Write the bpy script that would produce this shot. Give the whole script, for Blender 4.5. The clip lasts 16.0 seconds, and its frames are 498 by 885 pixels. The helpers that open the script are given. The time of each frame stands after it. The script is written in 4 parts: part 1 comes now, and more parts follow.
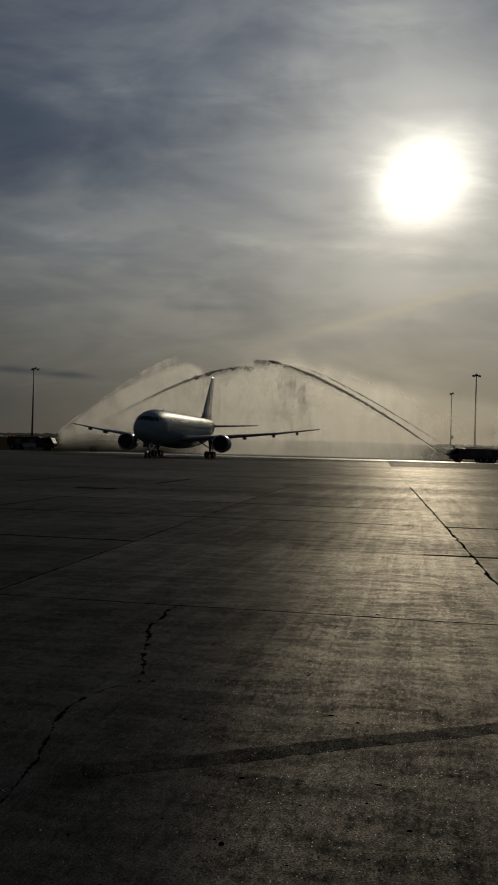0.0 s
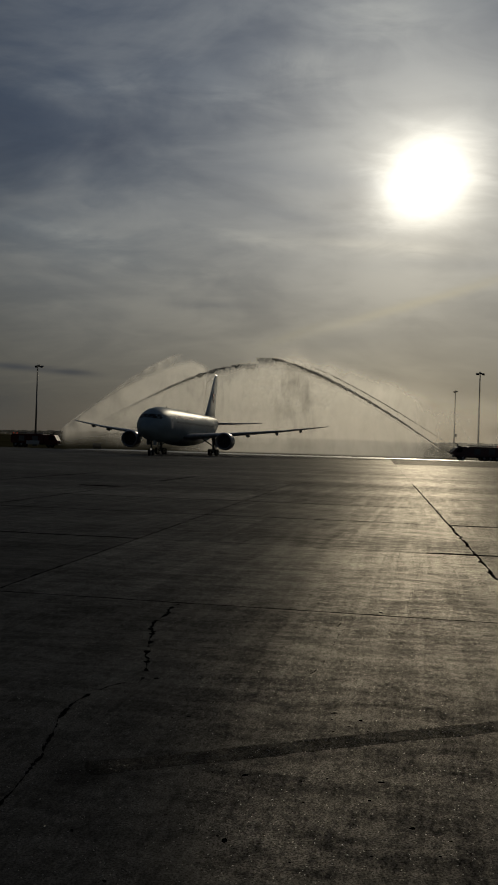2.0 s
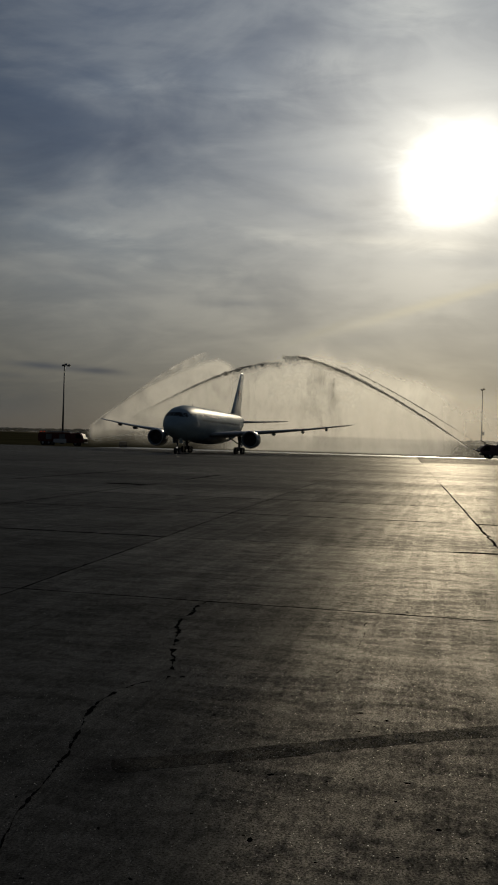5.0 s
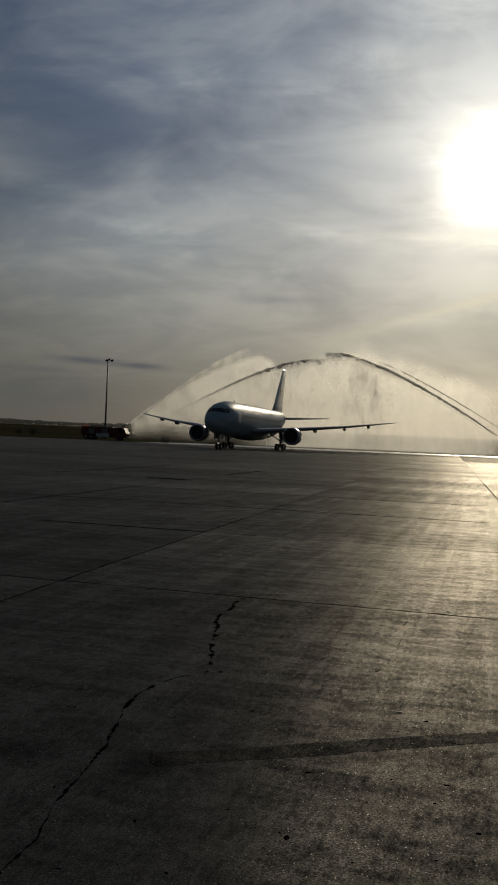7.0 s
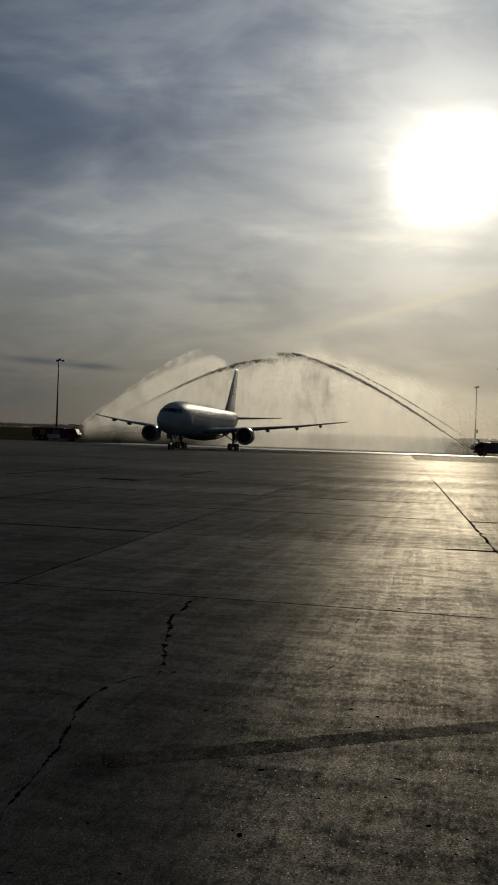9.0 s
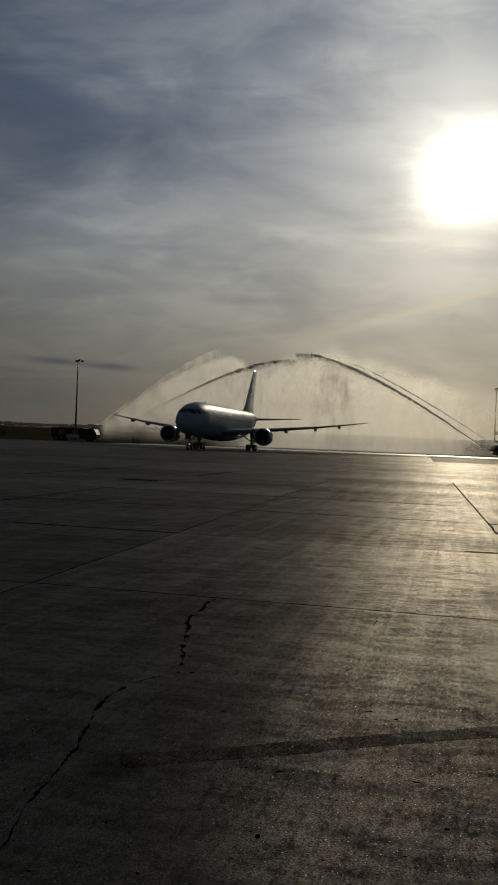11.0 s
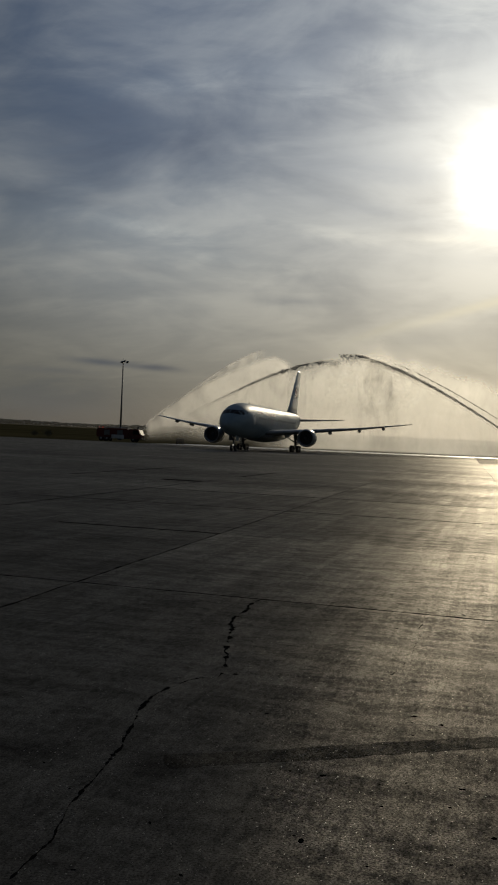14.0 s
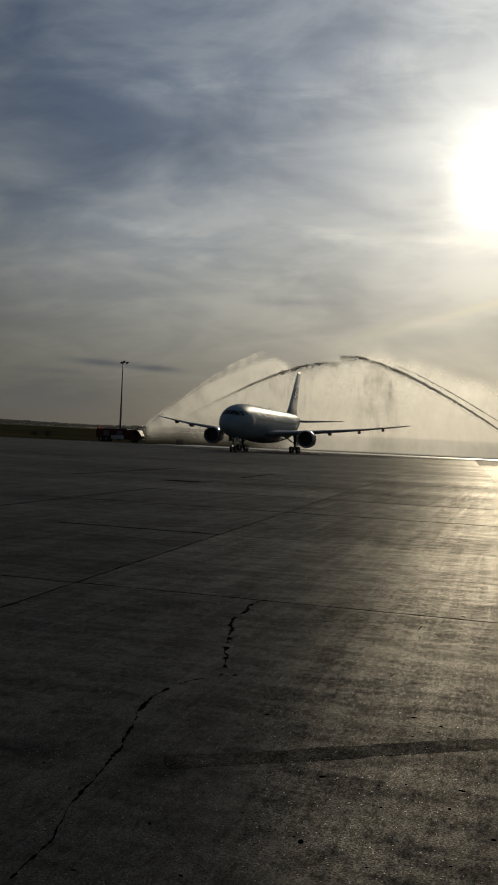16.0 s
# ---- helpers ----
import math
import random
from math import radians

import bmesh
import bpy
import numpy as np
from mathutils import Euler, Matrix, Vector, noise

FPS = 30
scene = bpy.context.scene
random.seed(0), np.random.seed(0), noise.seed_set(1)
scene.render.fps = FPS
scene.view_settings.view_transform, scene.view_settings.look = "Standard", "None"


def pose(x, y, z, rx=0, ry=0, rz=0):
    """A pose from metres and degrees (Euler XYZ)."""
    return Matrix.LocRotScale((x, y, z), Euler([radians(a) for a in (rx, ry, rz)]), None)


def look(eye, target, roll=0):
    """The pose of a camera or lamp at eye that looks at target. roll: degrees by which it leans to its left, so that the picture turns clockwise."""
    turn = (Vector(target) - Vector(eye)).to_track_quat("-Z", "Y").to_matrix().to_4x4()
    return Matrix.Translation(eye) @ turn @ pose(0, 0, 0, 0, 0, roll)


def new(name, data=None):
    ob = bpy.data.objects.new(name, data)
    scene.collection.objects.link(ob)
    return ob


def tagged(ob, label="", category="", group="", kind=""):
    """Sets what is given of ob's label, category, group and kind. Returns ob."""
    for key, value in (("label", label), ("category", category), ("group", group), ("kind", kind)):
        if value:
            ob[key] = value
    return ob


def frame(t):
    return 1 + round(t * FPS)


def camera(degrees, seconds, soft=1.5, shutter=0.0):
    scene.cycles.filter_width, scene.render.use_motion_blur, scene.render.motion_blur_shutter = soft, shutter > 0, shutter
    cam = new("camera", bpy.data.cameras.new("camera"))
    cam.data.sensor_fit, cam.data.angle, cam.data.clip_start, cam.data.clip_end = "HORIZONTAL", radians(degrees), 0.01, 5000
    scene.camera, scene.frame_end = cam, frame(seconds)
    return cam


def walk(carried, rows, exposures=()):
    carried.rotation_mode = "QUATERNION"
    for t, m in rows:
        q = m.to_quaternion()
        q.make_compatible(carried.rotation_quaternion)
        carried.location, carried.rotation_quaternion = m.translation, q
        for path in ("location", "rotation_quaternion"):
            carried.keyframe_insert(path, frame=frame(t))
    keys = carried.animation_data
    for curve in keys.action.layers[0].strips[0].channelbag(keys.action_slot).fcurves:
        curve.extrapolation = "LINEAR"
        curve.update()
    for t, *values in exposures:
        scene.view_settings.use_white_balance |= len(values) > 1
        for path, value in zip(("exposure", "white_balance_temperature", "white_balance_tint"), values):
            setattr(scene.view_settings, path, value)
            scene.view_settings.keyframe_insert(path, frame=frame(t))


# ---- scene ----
# ------------------------------------------------------------ camera
cam = camera(30.8, 16.0, soft=2.0)
walk(cam, [
    (0.0, pose(0.000, -0.000, 1.650, 90.450, -1.600, -0.000)),
    (0.5, pose(0.001, -0.003, 1.649, 90.371, -1.705, -0.066)),
    (1.0, pose(-0.003, -0.004, 1.652, 90.326, -1.773, -0.046)),
    (1.5, pose(0.002, -0.008, 1.651, 90.306, -1.738, 0.057)),
    (2.0, pose(-0.003, -0.009, 1.651, 90.300, -1.732, 0.211)),
    (2.5, pose(-0.000, -0.011, 1.653, 90.282, -1.720, 0.445)),
    (3.0, pose(-0.001, -0.009, 1.654, 90.282, -1.777, 0.689)),
    (5.3, pose(-0.001, -0.006, 1.659, 90.064, -1.662, 2.431)),
    (5.5, pose(0.000, -0.003, 1.660, 89.857, -1.810, 3.267)),
    (6.0, pose(-0.006, 0.007, 1.657, 89.842, -2.130, 4.503)),
    (6.5, pose(-0.005, 0.017, 1.658, 89.995, -2.482, 4.942)),
    (7.0, pose(-0.003, 0.021, 1.651, 89.819, -2.425, 4.458)),
    (7.5, pose(0.001, 0.016, 1.652, 89.806, -2.151, 3.757)),
    (8.0, pose(0.003, 0.012, 1.653, 89.869, -2.018, 3.205)),
    (8.5, pose(0.006, -0.001, 1.655, 89.875, -1.944, 2.893)),
    (9.0, pose(0.009, 0.002, 1.652, 89.921, -2.021, 1.475)),
    (9.2, pose(0.008, 0.009, 1.650, 89.999, -2.114, 1.313)),
    (11.5, pose(0.002, -0.001, 1.656, 89.890, -2.244, 3.020)),
    (12.0, pose(0.000, 0.000, 1.659, 89.825, -2.188, 3.353)),
    (12.5, pose(-0.002, 0.005, 1.660, 89.796, -2.329, 4.253)),
    (13.0, pose(-0.006, 0.009, 1.657, 89.754, -2.596, 5.307)),
    (13.5, pose(-0.009, 0.014, 1.657, 89.846, -2.632, 5.310)),
    (14.0, pose(-0.004, 0.017, 1.656, 89.881, -2.495, 5.397)),
    (14.5, pose(-0.003, 0.015, 1.655, 89.948, -2.506, 5.071)),
    (15.0, pose(-0.006, 0.013, 1.656, 89.995, -2.545, 4.949)),
    (15.5, pose(-0.009, 0.012, 1.656, 89.964, -2.638, 5.150)),
    (16.0, pose(-0.009, 0.011, 1.657, 89.940, -2.657, 5.372)),
], exposures=[(0.0, -2.63), (3.2, -2.65), (5.3, -2.08), (6.5, -1.94), (9.0, -1.98), (11.3, -2.2), (12.4, -2.14), (13.3, -1.85), (16.0, -1.82)])

# ------------------------------------------------------------ world, sun
SUN_AZ, SUN_EL = radians(10.5), radians(16.6)
SUN_DIR = Vector((math.sin(SUN_AZ) * math.cos(SUN_EL), math.cos(SUN_AZ) * math.cos(SUN_EL), math.sin(SUN_EL)))


class Nodes:
    """Short hand for building node trees."""

    def __init__(self, tree):
        self.tree, self.nodes, self.links = tree, tree.nodes, tree.links
        self.nodes.clear()

    def add(self, kind, **inputs):
        n = self.nodes.new(kind)
        for k, v in inputs.items():
            self.put(n.inputs[k.replace("_", " ")], v)
        return n

    def put(self, socket, v):
        if hasattr(v, "is_linked"):
            self.links.new(v, socket)
        else:
            socket.default_value = v

    def math(self, op, a, b=0.0, c=0.0, clamp=False):
        n = self.nodes.new("ShaderNodeMath")
        n.operation, n.use_clamp = op, clamp
        for s, v in zip(n.inputs, (a, b, c)):
            self.put(s, v)
        return n.outputs[0]

    def vec(self, op, a, b=(0, 0, 0)):
        n = self.nodes.new("ShaderNodeVectorMath")
        n.operation = op
        self.put(n.inputs[0], a)
        self.put(n.inputs[1], b)
        return n.outputs["Value"] if op in ("DOT_PRODUCT", "LENGTH") else n.outputs["Vector"]

    def noise(self, vector, scale, detail=4.0, rough=0.55, distort=0.0):
        n = self.add("ShaderNodeTexNoise", Vector=vector, Scale=scale, Detail=detail, Roughness=rough, Distortion=distort)
        return n.outputs["Fac"]

    def ramp(self, fac, lo, hi, a=0.0, b=1.0):
        n = self.add("ShaderNodeMapRange", Value=fac)
        n.interpolation_type = "SMOOTHSTEP"
        for s, v in zip(n.inputs[1:5], (lo, hi, a, b)):
            self.put(s, v)
        return n.outputs[0]

    def mix(self, fac, a, b, mode="MIX"):
        n = self.nodes.new("ShaderNodeMix")
        n.data_type, n.blend_type = "RGBA", mode
        self.put(n.inputs[0], fac)
        self.put(n.inputs[6], a if hasattr(a, "is_linked") else (*a, 1))
        self.put(n.inputs[7], b if hasattr(b, "is_linked") else (*b, 1))
        return n.outputs[2]

    def mapped(self, vector, scale=(1, 1, 1), rot=(0, 0, 0)):
        n = self.add("ShaderNodeMapping", Vector=vector, Scale=scale)
        n.inputs["Rotation"].default_value = [radians(a) for a in rot]
        return n.outputs[0]


world = bpy.data.worlds.new("hazy_evening_sky")
scene.world = world
world.use_nodes = True
w = Nodes(world.node_tree)
ray = w.add("ShaderNodeTexCoord").outputs["Generated"]
sky = w.nodes.new("ShaderNodeTexSky")
sky.sky_type, sky.sun_disc = "NISHITA", False
sky.sun_elevation, sky.sun_rotation = SUN_EL, SUN_AZ
sep = w.add("ShaderNodeSeparateXYZ", Vector=ray)
up = w.math("MAXIMUM", sep.outputs[2], 0.0)
# flat cloud deck seen in perspective
flat = w.math("ADD", up, 0.36)
deck = w.add("ShaderNodeCombineXYZ", X=w.math("DIVIDE", sep.outputs[0], flat), Y=w.math("DIVIDE", sep.outputs[1], flat)).outputs[0]
streaks = w.noise(w.mapped(deck, (1.0, 1.45, 1), (0, 0, 34)), 3.6, 6, 0.52, 0.6)
broad = w.noise(w.mapped(deck, (1.0, 1.15, 1), (0, 0, 30)), 1.9, 3, 0.5, 0.4)
wisps = w.noise(w.mapped(deck, (0.9, 1.9, 1), (0, 0, 26)), 8.0, 7, 0.62, 0.8)
cloud = w.math("ADD", w.math("MULTIPLY", streaks, 0.52), w.math("ADD", w.math("MULTIPLY", broad, 0.40), w.math("MULTIPLY", wisps, 0.14)))
# angle from the sun
cosa = w.math("MINIMUM", w.vec("DOT_PRODUCT", ray, tuple(SUN_DIR)), 1.0)
ang = w.math("MULTIPLY", w.math("ARCCOSINE", cosa), 180 / math.pi)
wide = w.math("EXPONENT", w.math("MULTIPLY", ang, -1 / 13.0))
cover = w.ramp(w.math("ADD", cloud, w.math("MULTIPLY", wide, 0.06)), 0.42, 0.70)
near = w.math("EXPONENT", w.math("MULTIPLY", ang, -1 / 4.0))
# the sun's glare in the thin cloud is drawn out along the streaks
off_sun = w.vec("SUBTRACT", ray, tuple(SUN_DIR))
along_streak = w.vec("DOT_PRODUCT", off_sun, (0.86, -0.30, 0.42))
glare = w.math("SUBTRACT", w.vec("DOT_PRODUCT", off_sun, off_sun), w.math("MULTIPLY", w.math("POWER", along_streak, 2.0), 0.34))
glare = w.math("MULTIPLY", glare, w.ramp(wisps, 0.3, 0.7, 1.18, 0.86))
core = w.math("EXPONENT", w.math("MULTIPLY", glare, -1 / 0.0365 ** 2))
low = w.math("EXPONENT", w.math("MULTIPLY", w.math("POWER", w.math("DIVIDE", up, 0.195), 1.9), -1.0))
phase = w.math("MULTIPLY", w.ramp(ang, 85.0, 30.0, 0.5, 1.0), w.ramp(ang, 36.0, 21.0, 0.66, 1.05))
mid = w.math("EXPONENT", w.math("MULTIPLY", w.math("POWER", w.math("DIVIDE", up, 0.33), 2.4), -1.0))
thin = w.mix(low, w.mix(mid, (0.013, 0.041, 0.106), (0.052, 0.092, 0.152)), (0.122, 0.118, 0.103))
thick = w.mix(low, (0.176, 0.203, 0.240), (0.152, 0.145, 0.122))
veil = w.mix(w.math("MULTIPLY", cover, w.math("SUBTRACT", 1.0, w.math("MULTIPLY", low, 0.55))), thin, thick)


def lens_cloud(x0, z0, wx, wz, tilt):
    """A soft flat cloud low over the horizon."""
    dx = w.math("SUBTRACT", sep.outputs[0], x0)
    dz = w.math("SUBTRACT", w.math("SUBTRACT", sep.outputs[2], z0), w.math("MULTIPLY", dx, tilt))
    dz = w.math("ADD", dz, w.math("MULTIPLY", w.math("SUBTRACT", wisps, 0.5), wz * 1.2))
    q = w.math("ADD", w.math("POWER", w.math("ABSOLUTE", w.math("DIVIDE", dx, wx)), 2.0), w.math("POWER", w.math("ABSOLUTE", w.math("DIVIDE", dz, wz)), 2.0))
    return w.math("EXPONENT", w.math("MULTIPLY", q, -1.0))


dim = w.nodes.new("ShaderNodeVectorMath")
dim.operation = "SCALE"
w.links.new(veil, dim.inputs[0])
w.put(dim.inputs["Scale"], phase)
veil = dim.outputs[0]
glow_c = w.mix(low, (0.51, 0.53, 0.515), (0.80, 0.70, 0.47))
lit = w.mix(w.math("MULTIPLY", wide, w.math("ADD", 0.68, w.math("MULTIPLY", cover, 0.36))), (0, 0, 0), glow_c)
veil = w.mix(1.0, veil, lit, "ADD")
veil = w.mix(1.0, veil, w.mix(near, (0, 0, 0), (1.15, 1.02, 0.76)), "ADD")
disc = w.add("ShaderNodeVectorMath", )
disc.operation = "SCALE"
disc.inputs[0].default_value = (2.4, 2.3, 2.0)
w.put(disc.inputs["Scale"], core)
veil = w.mix(1.0, veil, disc.outputs[0], "ADD")
# thicker and thinner places in the cirrus: x, z, half width, half height, tilt, change in brightness
swell = 0.0
for x0, z0, wx, wz, tilt, gain in ((-0.046, 0.374, 0.050, 0.020, -0.10, 0.34), (0.023, 0.396, 0.050, 0.016, -0.15, 0.34), (0.105, 0.440, 0.050, 0.020, -0.2, 0.30),
                                   (-0.170, 0.365, 0.070, 0.010, 0.2, 0.20), (-0.215, 0.223, 0.070, 0.009, -0.12, 0.30), (-0.010, 0.226, 0.060, 0.007, -0.15, 0.18),
                                   (0.100, 0.222, 0.090, 0.006, -0.06, 0.15), (-0.120, 0.195, 0.080, 0.006, -0.1, 0.15), (-0.058, 0.154, 0.050, 0.0045, 0.0, -0.24),
                                   (-0.152, 0.163, 0.070, 0.006, 0.02, -0.18), (-0.233, 0.183, 0.060, 0.006, -0.1, -0.22), (-0.250, 0.300, 0.080, 0.050, 0.1, -0.26),
                                   (-0.150, 0.315, 0.035, 0.025, 0.3, -0.22), (0.020, 0.290, 0.110, 0.016, -0.1, -0.16), (0.020, 0.252, 0.060, 0.010, -0.2, -0.14),
                                   (0.100, 0.118, 0.060, 0.009, 0.1, -0.12), (0.190, 0.200, 0.090, 0.008, 0.0, -0.10), (-0.330, 0.250, 0.070, 0.020, 0.1, -0.15)):
    swell = w.math("ADD", swell, w.math("MULTIPLY", lens_cloud(x0, z0, wx, wz, tilt), gain))
swell = w.math("MULTIPLY", swell, w.ramp(wisps, 0.28, 0.66, 0.55, 1.25))
fine_streak = w.noise(w.mapped(deck, (1.0, 4.2, 1), (0, 0, 12)), 9.0, 8, 0.62, 0.5)
swell = w.math("ADD", swell, w.math("MULTIPLY", w.math("SUBTRACT", fine_streak, 0.5), w.ramp(ang, 6.0, 16.0, 0.0, 0.13)))
# paler belt above the horizon, greyer murk right at it, both fading towards the sun
belt = w.math("EXPONENT", w.math("MULTIPLY", w.math("POWER", w.math("ABSOLUTE", w.math("DIVIDE", w.math("SUBTRACT", up, 0.20), 0.075)), 2.0), -1.0))
murk = w.math("EXPONENT", w.math("MULTIPLY", up, -1 / 0.055))
away = w.ramp(ang, 9.0, 22.0)
swell = w.math("ADD", swell, w.math("MULTIPLY", away, w.math("SUBTRACT", w.math("MULTIPLY", belt, 0.38), w.math("MULTIPLY", murk, 0.58))))
thicker = w.nodes.new("ShaderNodeVectorMath")
thicker.operation = "SCALE"
thicker.inputs[0].default_value = (1.12, 1.02, 0.80)
w.put(thicker.inputs["Scale"], swell)
veil = w.vec("MULTIPLY", veil, w.vec("ADD", thicker.outputs[0], (1.0, 1.0, 1.0)))
for x0, z0, wx, wz, tilt, amount, tint in ((-0.255, 0.0785, 0.030, 0.0036, -0.03, 1.0, (0.066, 0.076, 0.094)), (-0.200, 0.0755, 0.028, 0.0034, -0.04, 1.0, (0.066, 0.076, 0.094)),
                                           (-0.300, 0.034, 0.100, 0.028, 0.0, 0.80, (0.062, 0.073, 0.085)), (-0.300, 0.0665, 0.050, 0.0035, 0.0, 0.4, (0.075, 0.083, 0.095)),
                                           (0.175, 0.161, 0.10, 0.0055, 0.29, 0.50, (0.80, 0.72, 0.50)), (0.045, 0.127, 0.035, 0.0040, 0.42, 0.45, (0.46, 0.43, 0.33))):
    veil = w.mix(w.math("MULTIPLY", lens_cloud(x0, z0, wx, wz, tilt), amount), veil, tint)
opened = w.nodes.new("ShaderNodeVectorMath")
opened.operation = "SCALE"
w.links.new(veil, opened.inputs[0])
opened.inputs["Scale"].default_value = 3.35
blue = w.nodes.new("ShaderNodeVectorMath")
blue.operation = "SCALE"
w.links.new(sky.outputs[0], blue.inputs[0])
blue.inputs["Scale"].default_value = 0.010
bg = w.add("ShaderNodeBackground", Color=w.vec("ADD", opened.outputs[0], blue.outputs[0]), Strength=1.0)
w.links.new(bg.outputs[0], w.add("ShaderNodeOutputWorld").inputs["Surface"])

sun = new("sun", bpy.data.lights.new("sun", "SUN"))
sun.data.energy, sun.data.angle, sun.data.color = 5.0, radians(1.5), (1.0, 0.87, 0.64)
sun.matrix_world = look(SUN_DIR * 500, (0, 0, 0))


# ------------------------------------------------------------ materials
def material(name):
    m = bpy.data.materials.new(name)
    m.use_nodes = True
    return m, Nodes(m.node_tree)


def finish(n, color, rough, metal=0.0, bump=None, strength=0.3, distance=0.01, spec=0.5, coat=0.0):
    b = n.add("ShaderNodeBsdfPrincipled", Roughness=rough, Metallic=metal)
    n.put(b.inputs["Base Color"], color if hasattr(color, "is_linked") else (*color, 1))
    n.put(b.inputs["Specular IOR Level"], spec)
    b.inputs["Coat Weight"].default_value = coat
    if bump is not None:
        k = n.add("ShaderNodeBump", Height=bump, Strength=strength, Distance=distance)
        n.links.new(k.outputs[0], b.inputs["Normal"])
    n.links.new(b.outputs[0], n.add("ShaderNodeOutputMaterial").inputs["Surface"])


def simple(name, color, rough=0.5, metal=0.0, grain=8.0, vary=0.25, bump=0.1, coat=0.0, spec=0.5):
    """A painted or moulded surface with dirt at two scales."""
    m, n = material(name)
    co = n.add("ShaderNodeTexCoord").outputs["Object"]
    a, b = n.noise(co, grain, 5), n.noise(co, grain * 0.13, 3)
    dirt = n.math("ADD", n.math("MULTIPLY", a, 0.5), n.math("MULTIPLY", b, 0.5))
    dark = tuple(c * (1 - vary) for c in color)
    light = tuple(min(1, c * (1 + vary * 0.5)) for c in color)
    finish(n, n.mix(n.ramp(dirt, 0.35, 0.65), dark, light), n.math("ADD", rough - 0.06, n.math("MULTIPLY", a, 0.14)),
           metal, a, bump, 0.01, spec, coat)
    return m


LANE = -10.8   # direction of the cross joints, degrees


def concrete(name, tone=0.081, wet=0.0, gloss=0.063):
    m, n = material(name)
    pos = n.add("ShaderNodeNewGeometry").outputs["Position"]
    rnd = n.add("ShaderNodeObjectInfo").outputs["Random"]
    turned = n.mapped(pos, (1, 1, 1), (0, 0, -LANE))
    stains = n.noise(n.mapped(turned, (0.14, 0.34, 1)), 1.0, 5, 0.6, 0.6)
    brush = n.noise(n.mapped(turned, (2.6, 9.0, 1)), 1.0, 10, 0.82, 0.15)
    brush2 = n.noise(n.mapped(turned, (0.25, 0.75, 1)), 1.0, 6, 0.66, 0.7)
    grit = n.noise(pos, 90.0, 5, 0.7)
    fine = n.noise(pos, 260.0, 2, 0.6)
    mid = n.noise(n.mapped(turned, (40, 15, 1)), 1.0, 6, 0.80)
    patches = n.noise(n.mapped(turned, (1.7, 4.2, 1)), 1.0, 12, 0.80, 0.3)
    speckle = n.noise(n.mapped(turned, (24, 11, 1)), 1.0, 8, 0.82)
    rows = n.noise(n.mapped(turned, (0.012, 0.13, 1)), 1.0, 3, 0.6)
    broom = n.noise(n.mapped(turned, (7.0, 0.22, 1)), 1.0, 4, 0.7)
    lanes = n.noise(n.mapped(turned, (2.2, 0.12, 1)), 1.0, 5, 0.65)
    blot = n.noise(pos, 5.0, 4, 0.6)
    c = n.mix(n.ramp(stains, 0.3, 0.72), (tone * 0.62, tone * 0.60, tone * 0.55), (tone * 1.25, tone * 1.18, tone * 1.05))
    c = n.mix(n.math("MULTIPLY", n.ramp(brush, 0.35, 0.65), 0.22), c, (tone * 1.5, tone * 1.42, tone * 1.25))
    c = n.mix(n.math("MULTIPLY", n.ramp(grit, 0.40, 0.28), 0.7), c, (tone * 2.2, tone * 2.1, tone * 1.9))
    c = n.mix(n.math("MULTIPLY", n.ramp(grit, 0.55, 0.68), 0.65), c, (tone * 0.35, tone * 0.34, tone * 0.32))
    c = n.mix(n.math("MULTIPLY", rnd, 0.28), c, (tone * 0.6, tone * 0.58, tone * 0.53))
    # rubber and oil marks beside the repair strip
    mark = 0.0
    for x, y, sx, sy, depth in ((-0.84, 4.52, 0.20, 0.22, 1.0), (-1.55, 4.62, 0.28, 0.20, 0.8), (-0.66, 5.45, 0.15, 0.80, 0.42)):
        q = n.vec("MULTIPLY", n.vec("SUBTRACT", pos, (x, y, 0)), (1 / sx, 1 / sy, 0))
        q = n.math("ADD", n.vec("LENGTH", q), n.math("MULTIPLY", n.math("SUBTRACT", blot, 0.5), 1.1))
        mark = n.math("ADD", mark, n.ramp(q, 1.5, 0.3, 0.0, depth))
    mark = n.math("MULTIPLY", mark, 0.55, clamp=True)
    c = n.mix(mark, c, (tone * 0.3, tone * 0.29, tone * 0.27))
    r = n.math("ADD", 0.225 - wet, n.math("MULTIPLY", n.ramp(brush2, 0.3, 0.7), 0.09))
    r = n.math("ADD", r, n.math("MULTIPLY", n.ramp(brush, 0.3, 0.7), 0.05))
    r = n.math("ADD", r, n.math("MULTIPLY", n.ramp(stains, 0.7, 0.3), 0.06))
    h = n.math("ADD", n.math("MULTIPLY", grit, 0.9), n.math("ADD", n.math("MULTIPLY", brush, 0.05), n.math("ADD", n.math("MULTIPLY", fine, 0.5), n.math("MULTIPLY", blot, 0.12))))
    bumped = n.add("ShaderNodeBump", Height=h, Strength=0.3, Distance=0.010).outputs[0]
    matt = n.add("ShaderNodeBsdfDiffuse", Color=c, Roughness=0.6, Normal=bumped)
    shine = n.add("ShaderNodeBsdfGlossy", Roughness=r, Normal=bumped)
    shine.inputs["Color"].default_value = (1.0, 0.96, 0.88, 1)
    both = n.nodes.new("ShaderNodeMixShader")
    sheen = 0.0
